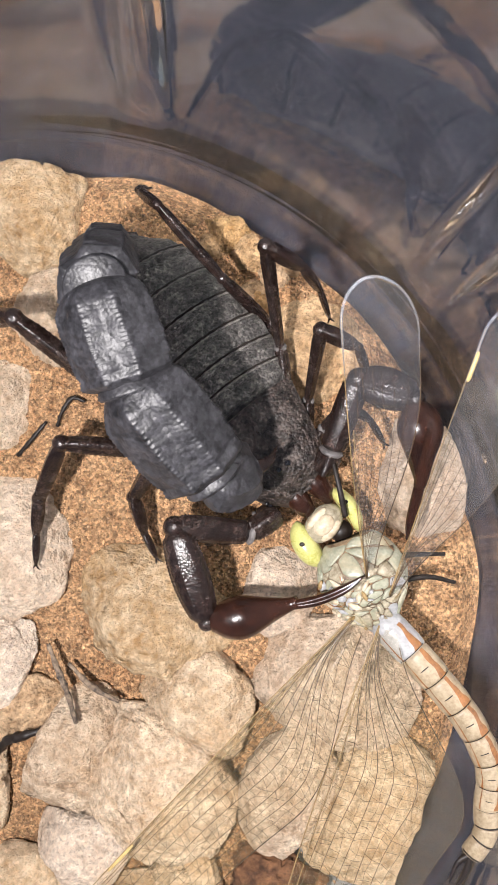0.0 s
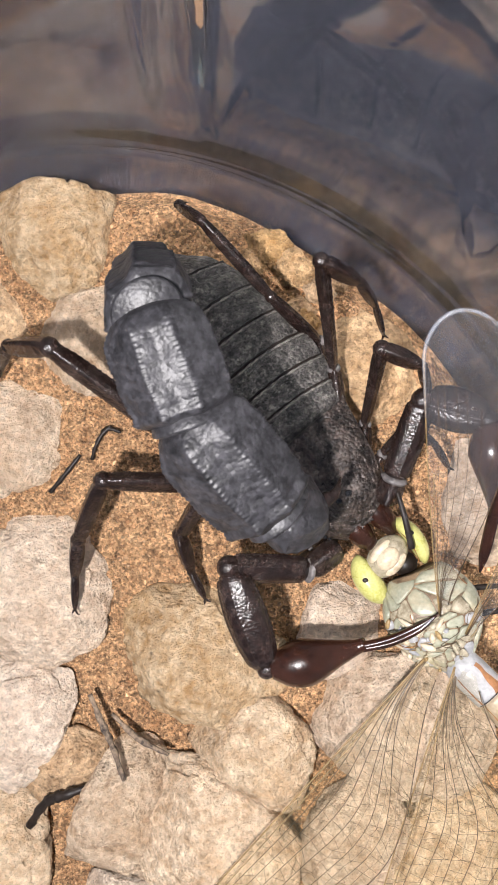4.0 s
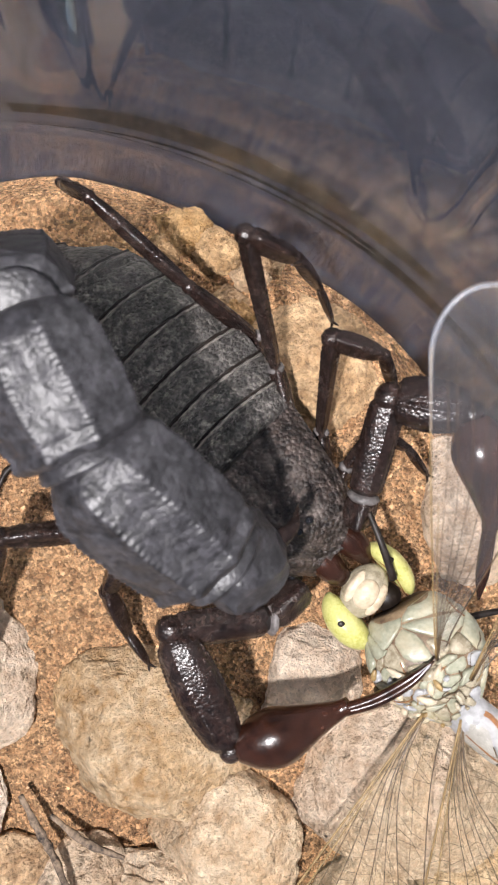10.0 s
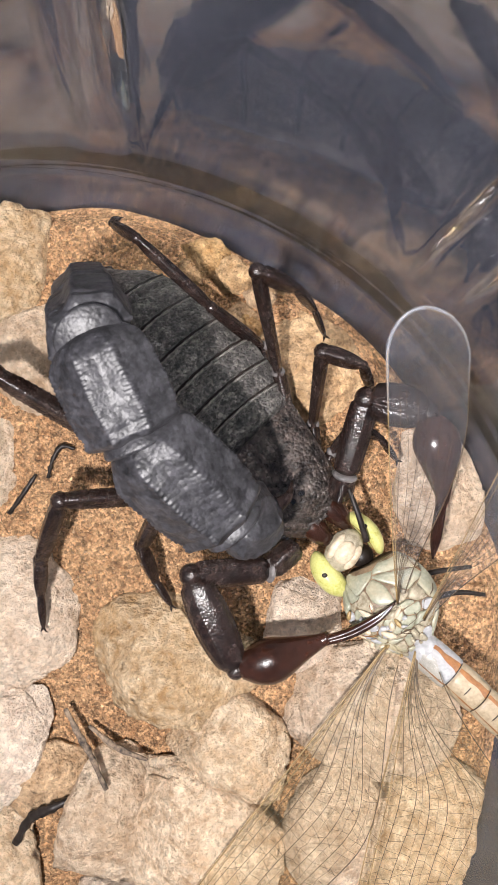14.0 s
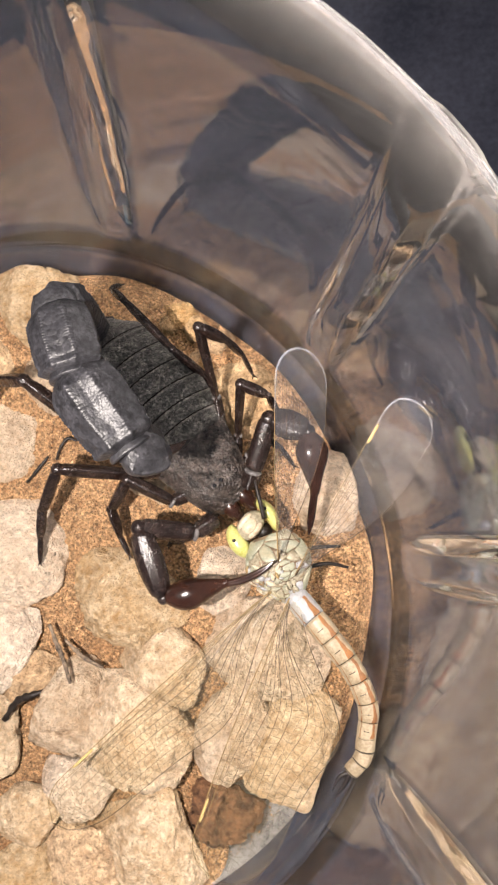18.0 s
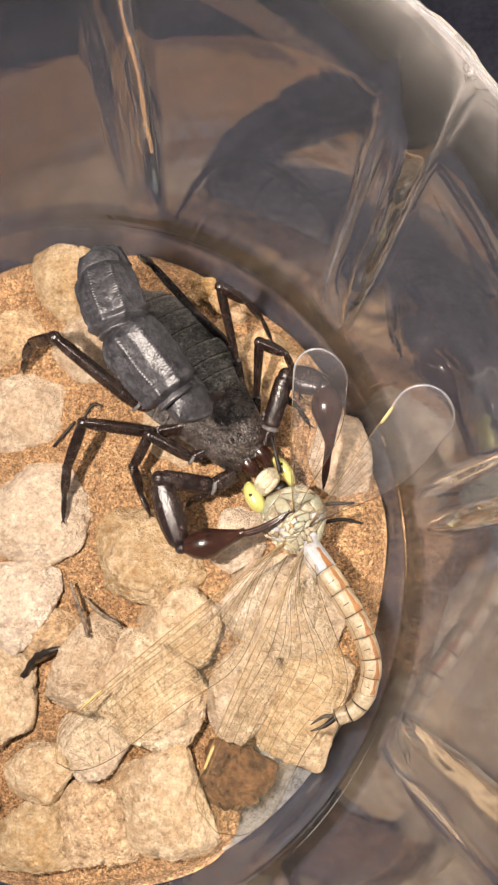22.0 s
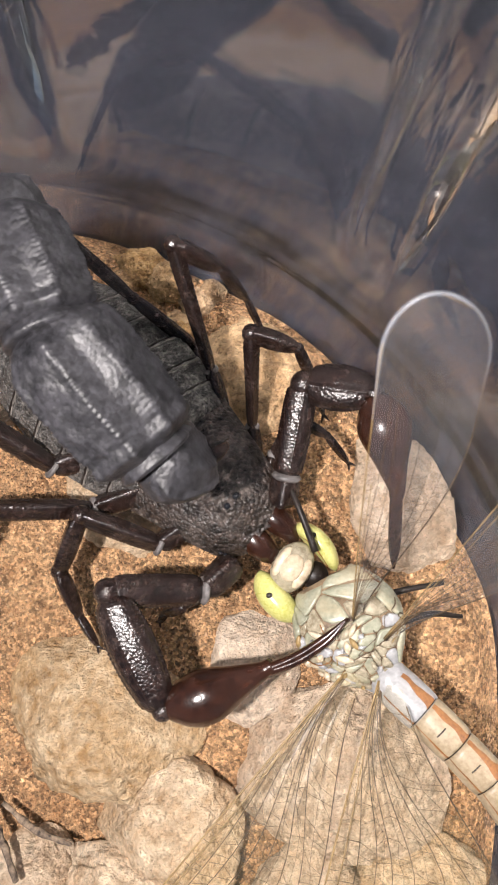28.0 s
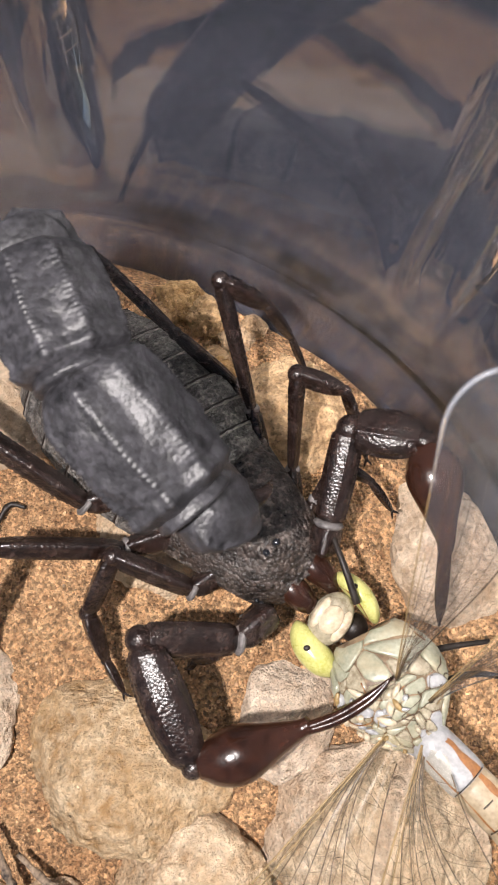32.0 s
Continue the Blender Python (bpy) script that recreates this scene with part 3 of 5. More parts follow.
def grit(count):
    """Loose grains and tiny stones strewn over the sand."""
    rnd = random.Random(11)
    bm = bmesh.new()
    made = 0
    while made < count:
        a, r = rnd.uniform(0, TAU), 59.5 * math.sqrt(rnd.random())
        x, y = BOWL[0] + r * math.cos(a), BOWL[1] + r * math.sin(a)
        size = 0.11 + 0.34 * rnd.random() ** 9
        m = Matrix.Translation((x, y, sand_height(x, y) + size * 0.25)) @ Euler((rnd.uniform(0, 6), rnd.uniform(0, 6), rnd.uniform(0, 6))).to_matrix().to_4x4() @ Matrix.Diagonal((size, size * rnd.uniform(0.6, 1), size * rnd.uniform(0.5, 0.9), 1))
        vs = [bm.verts.new(m @ Vector(c)) for c in ((1, 0, 0), (-1, 0.1, 0), (0, 1, 0.2), (0.2, -1, 0), (0.1, 0, 1), (0, 0.2, -1))]
        for f in ((0, 2, 4), (2, 1, 4), (1, 3, 4), (3, 0, 4), (2, 0, 5), (1, 2, 5), (3, 1, 5), (0, 3, 5)):
            bm.faces.new([vs[k] for k in f])
        made += 1
    tagged(part("grit", bm, GRIT, None, smooth=False), "loose tan and brown grains on the sand", "grit", kind="stuff")


GRIT = mat("sand_grains", (0.22, 0.11, 0.045), (0.60, 0.38, 0.20), 4.0, 0.6, 0.1, 0.3, 0.3, per_island=0.6)
grit(30000)


# ---- the scorpion ----
U = Vector((0.667, -0.745, 0)).normalized()
V = Vector((0.745, 0.667, 0)).normalized()


def at(s, n, z):
    """A place s ahead of the scorpion's eyes, n to the side of its axis, at the height z."""
    return U * s + V * n + Vector((0, 0, z))


scorpion = thing("scorpion", (-8, 8, 0), "large black scorpion, thick tail arched over its back, eating", "scorpion")


def half_width(s):
    """Half the body's width along its axis."""
    pts = [(-38, 3.6), (-36, 5.0), (-33, 7.6), (-28, 9.3), (-22, 10.1), (-16, 9.9), (-11, 8.9), (-8.5, 8.0)]
    for (a, wa), (b, wb) in zip(pts, pts[1:]):
        if a <= s <= b:
            return wa + (wb - wa) * (s - a) / (b - a)
    return pts[0][1] if s < -38 else pts[-1][1]


LEAN = -0.3  # the trunk lies a little to one side of the line through the eyes


def body():
    bm = bmesh.new()
    rows = []
    for i in range(26):
        s = 3.0 - i * 41.0 / 25
        w = (half_width(s) if s < -8.5 else 8.0 - 0.28 * (s + 8.5)) * 0.97
        end = smoothstep(-38, -33, s) * (1 - smoothstep(0, 3.2, s) * 0.5)
        rows.append((*at(s, LEAN, 5.6), max(w * (0.4 + 0.6 * end), 1.5), 2.6 * (0.5 + 0.5 * end)))
    tube(bm, rows, 28)
    part("underbody", bm, PLEURA, scorpion, "greyish skin along the flanks")


def tergite(s0, s1, z0, z1, first=False):
    """One back plate, from its front edge s1 to its hind edge s0, which overlaps the next plate."""
    bm = bmesh.new()
    nu, nv = 10, 40
    grid = []
    for i in range(nu + 1):
        f = i / nu
        s = s1 + (s0 - s1) * f
        row = []
        for k in range(nv + 1):
            e = -1 + 2 * k / nv
            w = half_width(s) * (1.0 - 0.02 * (1 - f))
            bow = -1.1 * (1 - e * e) + 0.35
            z = z1 + (z0 - z1) * f + 0.45 * smoothstep(0.05, 0.35, f) - 0.5 * (1 - smoothstep(0, 0.25, f))
            lip = 0.36 * math.exp(-((f - 0.93) / 0.06) ** 2) - 0.25 * math.exp(-((f - 0.80) / 0.06) ** 2)
            z += lip - 3.3 * abs(e) ** 2.6 + 0.18 * math.exp(-(e / 0.05) ** 2) * smoothstep(0.3, 0.8, f)
            z += 0.10 * math.exp(-((abs(e) - 0.35) / 0.05) ** 2)
            row.append(bm.verts.new(at(s + bow, e * w + LEAN, z)))
        grid.append(row)
    under = [bm.verts.new(v.co + Vector((0, 0, -0.7)) + U * 0.25) for v in grid[-1]]
    grid.append(under)
    for p, q in zip(grid, grid[1:]):
        for k in range(nv):
            bm.faces.new((p[k], p[k + 1], q[k + 1], q[k]))
    plate = part("back_plate", bm, DORSAL, scorpion, "dusty black ridged back plate")
    bm = bmesh.new()
    rows = []
    for k in range(nv + 1):
        e = -1 + 2 * k / nv
        w = half_width(s0)
        z = z0 + 0.45 + 0.18 - 3.3 * abs(e) ** 2.6
        rows.append((*at(s0 - 1.1 * (1 - e * e) + 0.30, e * w * 0.995 + LEAN, z - 0.04), 0.15 + 0.05 * math.sin(k * 2.3 + s0), 0.12))
    tube(bm, rows, 6)
    part("plate_rim", bm, RIM, plate, "pale grey hind rim")
    # A black tube behind the rim stands in for shade in the gap.
    bm = bmesh.new()
    rows = []
    for k in range(nv + 1):
        e = -1 + 2 * k / nv
        z = z0 + 0.42 - 3.3 * abs(e) ** 2.6
        rows.append((*at(s0 - 1.1 * (1 - e * e) - 0.06, e * half_width(s0) * 0.985 + LEAN, z - 0.1), 0.22 + 0.06 * math.sin(k * 1.7 + s0 * 3), 0.2))
    tube(bm, rows, 6)
    part("plate_gap_shade", bm, DARK, plate, "black strip as shade in the gap behind the plate")


def carapace():
    bm = bmesh.new()
    nu, nv = 60, 80
    grid = []
    for i in range(nu + 1):
        f = i / nu
        row = []
        for k in range(nv + 1):
            e = -1 + 2 * k / nv
            s = -8.6 + f * 13.4
            w = 8.0 - 3.2 * f - 0.35 * smoothstep(0.88, 1.0, f) * 2
            notch = 0.55 * math.exp(-(e / 0.28) ** 2) * f ** 6
            corner = 1.5 * abs(e) ** 4 * f ** 4
            z = 9.4 + 0.9 * math.sin(math.pi * min(1, f * 0.9 + 0.05)) - 3.0 * abs(e) ** 2.6 - 1.6 * smoothstep(0.72, 1.0, f)
            z -= 0.5 * math.exp(-(e / 0.10) ** 2) * smoothstep(0.0, 0.1, f) * (1 - smoothstep(0.45, 0.55, f))
            hump = math.exp(-(((s) / 1.6) ** 2 + (e * w / 1.5) ** 2))
            z += 0.75 * hump
            furrow = math.exp(-((abs(e) - 0.42 + 0.18 * f) / 0.07) ** 2)
            z -= 0.4 * furrow * (1 - f * 0.6)
            z += 0.16 * noise.noise(Vector((s * 1.4, e * 8, 3))) + 0.10 * noise.noise(Vector((s * 4, e * 22, 8)))
            row.append(bm.verts.new(at(s - notch - corner, e * w + LEAN, z)))
        grid.append(row)
    rimv = [bm.verts.new(v.co + Vector((0, 0, -1.2)) - U * 0.5) for v in grid[-1]]
    grid.append(rimv)
    for p, q in zip(grid, grid[1:]):
        for k in range(nv):
            bm.faces.new((p[k], p[k + 1], q[k + 1], q[k]))
    c = part("carapace", bm, SHIELD, scorpion, "grainy black head shield")
    for side in (-1, 1):
        bm = bmesh.new()
        ball(bm, at(0.1, side * 0.68, 10.75), (0.42, 0.42, 0.4))
        part("eye", bm, EYE, c, "glossy black eye")
    for side in (-1, 1):
        for k in range(3):
            bm = bmesh.new()
            ball(bm, at(3.4 - 0.55 * k, LEAN + side * (4.3 + 0.16 * k), 7.6), (0.28, 0.28, 0.26), 8, 6)
            part("side_eye", bm, EYE, c)


def jaws():
    for side in (-1, 1):
        bm = bmesh.new()
        tube(bm, spline([(*at(2.5, side * 1.4, 7.0), 1.3, 1.2), (*at(4.6, side * 1.6, 6.7), 1.5, 1.3), (*at(6.3, side * 1.5, 6.2), 1.1, 1.0),
                         (*at(7.6, side * 0.9, 5.6), 0.3, 0.3)], 5), 14)
        part("jaw", bm, CLAWSKIN, scorpion, "reddish brown jaw holding the dragonfly's head")


body()
edges = [-8.3, -10.9, -13.9, -17.3, -21.2, -25.6, -30.4, -36.3]
tops = [9.3, 9.6, 9.9, 10.2, 10.3, 10.1, 9.4, 7.9]
for i in range(7):
    tergite(edges[i + 1] - 0.35, edges[i] + 0.2, tops[i + 1], tops[i])
carapace()
jaws()


def keeled(keels, depth, beads, power=2.15):
    """A rounded cross-section with hollow faces between ridges at the given angles, beaded along the way."""
    def shape(u, a):
        r = 0.93 / (abs(math.cos(a)) ** power + abs(math.sin(a)) ** power) ** (1 / power)
        r *= 1 - 0.10 * math.exp(-((math.degrees(a) - 90) / 13) ** 2) - 0.04 * math.exp(-((abs(math.degrees(a) - 90) - 50) / 14) ** 2)
        bead = max(0.0, math.cos(TAU * beads * u + 2.5 * math.sin(7 * u + a))) ** 0.7
        r += 0.034 * noise.noise(Vector((math.cos(a) * 3.1, math.sin(a) * 3.1, u * 9 + depth * 40))) + 0.005 * noise.noise(Vector((math.cos(a) * 9, math.sin(a) * 9, u * 26)))
        for k in keels:
            d = (math.degrees(a) - k + 180) % 360 - 180
            if abs(d) < 20:
                r += depth * (math.exp(-(d / 3.6) ** 2) * (0.62 + 0.4 * bead) + 0.45 * math.exp(-(d / 9) ** 2)) * smoothstep(0.05, 0.14, u) * (1 - smoothstep(0.93, 0.98, u))
        return r
    return shape


def tail_segment(p, q, w0, w1, up, parent, flat=0.84, pivot=None, name="tail_segment", soft=False):
    """A barrel-shaped tail segment, a little narrower at its joints, with beaded keels and a raised hind lip."""
    p, q = Vector(p), Vector(q)
    rows = []
    n = 110
    for i in range(n + 1):
        f = i / n
        w = w0 + (w1 - w0) * f
        neck = 0.56 + 0.44 * math.sqrt(smoothstep(-0.02, 0.22, f)) - 0.20 * smoothstep(0.86, 1.0, f) ** 1.5
        near = min(1.0, min(f, 1 - f) / 0.07)
        neck *= 0.30 + 0.70 * math.sqrt(1 - (1 - near) ** 2)
        swell = 1 + 0.11 * math.sin(math.pi * f) + 0.035 * math.exp(-((f - 0.90) / 0.025) ** 2) - 0.03 * math.exp(-((f - 0.82) / 0.03) ** 2)
        rows.append((*p.lerp(q, f), w * neck * swell, w * flat * neck * swell))
    bm = bmesh.new()
    tube(bm, rows, 120, up, keeled((68, 112, 14, 166, -30, 210, -65, 245), 0.04 if soft else 0.055, 26, 1.9 if soft else 1.98))
    return part(name, bm, CHITIN, parent, "black keeled tail segment with rows of beads", pivot=pivot)


TAIL_ROOT = at(-36.0, 0, 8.0)
TAIL = [at(-36.2, -0.1, 7.0), at(-34.6, 0.4, 14.0), at(-29.4, 0.3, 24.4), at(-24.6, -0.8, 32.2), at(-15.6, -4.6, 30.0), at(-4.0, -5.4, 24.2)]
WIDTHS = [3.3, 3.5, 4.0, 4.5, 5.0, 4.7]


def tail():
    whole = None
    for i in range(5):
        a, b = TAIL[i], TAIL[i + 1]
        d = (b - a).normalized()
        up = V.cross(d) * -1
        first = whole is None
        ob = tail_segment(a - d * 0.4, b + d * 0.6, WIDTHS[i], (WIDTHS[i] + WIDTHS[i + 1]) / 2, up, scorpion if first else whole,
                          pivot=TAIL_ROOT if first else None, name="tail" if first else "tail_segment", soft=i < 2)
        whole = ob if first else whole
        bm = bmesh.new()
        w = WIDTHS[i + 1]
        tube(bm, spline([(*(b - d * 0.2), w * 0.66, w * 0.58), (*(b + d * 0.8), w * 0.74, w * 0.66), (*(b + d * 1.15), w * 0.70, w * 0.62)], 4), 40, up)
        part("tail_joint", bm, CHITIN, whole, "greyish collar at the joint")
    e = TAIL[-1]
    t = at(-1.5, -2.9, 20.4)
    bm = bmesh.new()
    d = (t - e)
    tube(bm, spline([(*(e - d * 0.05), 3.0, 2.2), (*(e + d * 0.22), 4.3, 2.9), (*(e + d * 0.6), 4.2, 2.7), (*(t + V * 0.5), 3.2, 1.9),
                     (*(t + d * 0.12 + V * 0.9), 1.8, 1.0), (*(t + d * 0.2 + V * 1.2), 0.4, 0.3)], 12), 96, (0, 0, 1), keeled((63, 117, 22, 158), 0.06, 14))
    part("sting_bulb", bm, CHITIN, whole, "dark keeled bulb of the sting")
    bm = bmesh.new()
    s0 = t + V * 2.0 - Vector((0, 0, 0.7))
    tube(bm, spline([(*(s0 - V * 1.2), 1.0, 0.9), (*(s0 + V * 0.9 + U * 0.4 - Vector((0, 0, 0.4))), 0.55, 0.5), (*(s0 + V * 2.4 - U * 0.4 - Vector((0, 0, 2.0))), 0.06, 0.06)], 6), 14)
    part("sting", bm, LEGSKIN, whole, "brown curved sting")
    return whole


tail_ob = tail()


def limb(bm, p, q, w0, wm, w1, flat=0.8, seg=14, bow=0.0):
    p, q = Vector(p), Vector(q)
    rows = []
    n = 56
    for i in range(n + 1):
        f = i / n
        w = (w0 * (1 - f) + w1 * f) + (wm - (w0 + w1) / 2) * math.sin(math.pi * f) ** 0.8
        w *= 0.78 + 0.22 * min(1, 7 * min(f, 1 - f) + 0.02)
        c = p.lerp(q, f) + Vector((0, 0, bow * math.sin(math.pi * f)))
        rows.append((*c, w * flat, w))
    tube(bm, rows, 32, (0, 0, 1), lambda u, a: 0.94 + 0.10 * math.cos(4 * a + 0.6) + 0.06 * max(0, math.cos(4 * a + 0.6)) ** 3 * math.cos(TAU * 22 * u))


def leg(pts, widths, thick=0.95):
    """A leg through its joints: hip piece, thigh, knee piece, shin and foot."""
    widths = [w * thick for w in widths]
    bm = bmesh.new()
    limb(bm, pts[0], pts[1], widths[0], widths[0] * 1.12, widths[0] * 0.95)
    root = part("hip", bm, LEGSKIN, scorpion, "dark brown leg, jointed")
    j = Vector(pts[1])
    bm = bmesh.new()
    d = (Vector(pts[2]) - j).normalized()
    tube(bm, [(*(j - d * 0.28), widths[1] * 0.86), (*(j), widths[1] * 0.98), (*(j + d * 0.3), widths[1] * 0.84)], 14)
    part("joint_ring", bm, JOINT, root, "pale grey joint ring")
    for i in range(1, len(pts) - 1):
        bm = bmesh.new()
        w = widths[i]
        limb(bm, pts[i], pts[i + 1], w * 0.9, w * 1.05, widths[min(i + 1, len(widths) - 1)] * 0.95)
        nm = ["thigh", "knee_piece", "shin", "foot", "claw"][i - 1]
        part(nm, bm, LEGSKIN, root)
        if i > 1:
            bm = bmesh.new()
            ball(bm, pts[i], (w * 0.86,) * 3, 10, 8)
            part("knee_joint", bm, LEGSKIN, root)
    end = Vector(pts[-1])
    last = (end - Vector(pts[-2])).normalized()
    for sgn in (-1, 1):
        side = last.cross(Vector((0, 0, 1))).normalized() * sgn
        bm = bmesh.new()
        tube(bm, spline([(*end, 0.16), (*(end + last * 0.6 + side * 0.3), 0.12), (*(end + last * 0.9 + side * 0.5 - Vector((0, 0, 0.4))), 0.03)], 4), 6)
        part("foot_claw", bm, LEGSKIN, root)


leg([(-2.4, 11.5, 5.0), (-3.0, 18.4, 5.6), (-8.2, 22.8, 11.6), (-15.1, 30.0, 17.7), (-18.6, 33.0, 14.0), (-19.8, 36.0, 5.5)], [1.5, 1.45, 1.3, 1.15, 0.8, 0.5], 0.66)
leg([(-0.6, 10.6, 5.5), (-1.2, 15.0, 7.2), (-2.2, 25.1, 18.0), (1.9, 23.6, 14.0), (3.7, 22.0, 8.5), (4.8, 19.3, 4.2)], [1.6, 1.35, 1.75, 1.15, 0.75, 0.45], 0.66)
leg([(2.4, 4.6, 5.5), (2.5, 8.4, 5.6), (4.2, 16.4, 13.5), (8.7, 14.6, 12.0), (9.9, 11.8, 6.5), (10.4, 9.0, 4.2)], [1.5, 1.3, 1.8, 1.1, 0.7, 0.45], 0.66)
leg([(3.3, 2.6, 5.6), (4.6, 4.8, 6.6), (7.4, 8.0, 9.0), (10.5, 6.0, 7.6), (12.4, 3.2, 5.0)], [1.3, 1.2, 1.1, 0.8, 0.5], 0.66)
leg([(-1.0, -5.0, 5.0), (-3.6, -7.0, 5.4), (-7.2, -10.2, 5.4), (-9.6, -10.6, 3.0), (-10.8, -11.6, 1.2)], [1.1, 1.0, 0.85, 0.6, 0.4])
leg([(-4.6, -1.2, 5.8), (-8.6, -3.4, 7.4), (-15.8, 0.3, 11.0), (-19.7, -5.0, 7.6), (-18.9, -10.0, 4.6), (-17.4, -13.4, 3.6)], [1.5, 1.4, 1.35, 1.2, 0.7, 0.4])
leg([(-8.6, 3.0, 5.8), (-15.4, 1.2, 8.0), (-26.9, 1.8, 15.0), (-31.8, -5.6, 9.6), (-33.4, -10.5, 6.4), (-34.0, -15.0, 4.8)], [1.6, 1.45, 1.4, 1.2, 0.7, 0.4])
leg([(-13.5, 7.6, 5.8), (-19.3, 6.2, 8.6), (-31.6, 16.4, 19.0), (-39.6, 17.6, 12.0), (-43.6, 16.0, 6.2), (-45.5, 14.5, 3.4)], [1.7, 1.55, 1.5, 1.2, 0.8, 0.45])


def pincer(trochanter, shoulder, elbow, wrist, hand_mid, hand_end, tip, gap, bow=0.0):
    bm = bmesh.new()
    limb(bm, trochanter, shoulder, 1.5, 1.7, 1.5, 0.9, 18)
    arm = part("pincer_arm", bm, LEGSKIN, scorpion, "thick dark pincer arm")
    sh, el, wr = Vector(shoulder), Vector(elbow), Vector(wrist)
    d = (el - sh).normalized()
    bm = bmesh.new()
    tube(bm, [(*(sh - d * 0.35), 1.3), (*sh, 1.6), (*(sh + d * 0.35), 1.3)], 18)
    part("joint_ring", bm, JOINT, arm, "pale grey joint ring")

    def ridged(u, a):
        r = 1 / (abs(math.cos(a)) ** 2.2 + abs(math.sin(a)) ** 2.2) ** (1 / 2.2) * 0.95
        bead = 0.5 + 0.5 * math.cos(TAU * 26 * u)
        for k in (78, 10, 170, -45, 225):
            e = (math.degrees(a) - k + 180) % 360 - 180
            r += (0.07 + 0.05 * bead) * math.exp(-(e / 4.0) ** 2)
        return r

    def segment(name, p, q, w0, wm, w1, label=""):
        rows = []
        for i in range(131):
            f = i / 130
            w = (w0 * (1 - f) + w1 * f) + (wm - (w0 + w1) / 2) * math.sin(math.pi * f) ** 0.7
            w *= 0.70 + 0.30 * smoothstep(0, 0.1, min(f, 1 - f))
            rows.append((*p.lerp(q, f), w, w * 0.72))
        b = bmesh.new()
        tube(b, rows, 80, (0, 0, 1), ridged)
        part(name, b, LEGSKIN, arm, label)

    segment("upper_arm", sh, el, 1.4, 1.65, 1.5)
    segment("forearm", el + (wr - el).normalized() * 0.3, wr, 1.5, 2.4, 1.3)
    bm = bmesh.new()
    ball(bm, el, (1.4, 1.4, 1.2))
    part("elbow_joint", bm, LEGSKIN, arm)
    bm = bmesh.new()
    ball(bm, wr, (1.1, 1.1, 1.0))
    part("wrist_joint", bm, LEGSKIN, arm)
    hm, he = Vector(hand_mid), Vector(hand_end)
    b = bmesh.new()
    rows = spline([(*wr.lerp(hm, 0.12), 1.2, 1.2), (*wr.lerp(hm, 0.5), 2.35, 2.2), (*hm, 2.65, 2.4), (*hm.lerp(he, 0.6), 1.55, 1.5), (*he, 0.9, 0.95), (*he.lerp(Vector(tip), 0.12), 0.72, 0.78)], 7)
    tube(b, rows, 32)
    hand = part("hand", b, CLAWSKIN, arm, "glossy reddish brown swollen hand")
    tp = Vector(tip)
    side = (tp - he).cross(Vector((0, 0, 1))).normalized()
    sag = (tp - he).cross(Vector((0, 0, 1))).normalized() * bow
    for nm, sg in (("fixed_finger", 1), ("moving_finger", -1)):
        b = bmesh.new()
        o = side * sg
        tube(b, spline([(*(he + o * 0.1 - (tp - he) * 0.05), 0.5, 0.62), (*(he.lerp(tp, 0.35) + sag * 0.8 + o * (0.2 + gap * 0.6)), 0.44, 0.5),
                        (*(he.lerp(tp, 0.72) + sag * 0.7 + o * (0.18 + gap)), 0.36, 0.4), (*(tp + o * 0.2 * gap), 0.1, 0.1)], 7), 14)
        part(nm, b, CLAWSKIN, arm, "slender dark finger of the claw")


pincer((-0.6, -6.2, 7.6), (-4.0, -8.6, 9.2), (-12.6, -7.8, 14.0), (-8.6, -19.6, 12.0), (-3.9, -18.6, 11.6), (1.4, -16.9, 11.2), (10.2, -12.7, 12.6), 0.02, 0.9)
pincer((4.8, -0.8, 7.6), (5.8, 2.0, 8.8), (8.8, 10.8, 12.0), (15.6, 8.6, 13.2), (16.2, 4.6, 13.0), (16.6, -0.8, 11.6), (15.4, -8.6, 8.4), 0.05)


# ---- the dragonfly ----
fly = thing("dragonfly", (12, -18, 4), "pale dragonfly with yellow-green eyes, held in the scorpion's jaws and claws", "dragonfly")
HEAD = Vector((5.6, -7.6, 6.0))
THORAX_F, THORAX_B = Vector((8.3, -8.8, 7.0)), Vector((12.9, -19.8, 7.8))


def cells(seeds, box):
    """The polygon round each seed, nearer to it than to any other, within the box (x0, y0, x1, y1)."""
    out = []
    for i, p in enumerate(seeds):
        poly = [(box[0], box[1]), (box[2], box[1]), (box[2], box[3]), (box[0], box[3])]
        for j, q in enumerate(seeds):
            if i == j:
                continue
            nx, ny = q[0] - p[0], q[1] - p[1]
            c = (q[0] ** 2 + q[1] ** 2 - p[0] ** 2 - p[1] ** 2) / 2
            kept = []
            for k in range(len(poly)):
                a, b = poly[k], poly[(k + 1) % len(poly)]
                da, db = a[0] * nx + a[1] * ny - c, b[0] * nx + b[1] * ny - c
                if da <= 0:
                    kept.append(a)
                if (da < 0) != (db < 0) and abs(da - db) > 1e-9:
                    f = da / (da - db)
                    kept.append((a[0] + (b[0] - a[0]) * f, a[1] + (b[1] - a[1]) * f))
            poly = kept
            if len(poly) < 3:
                break
        out.append(poly if len(poly) > 2 else None)
    return out


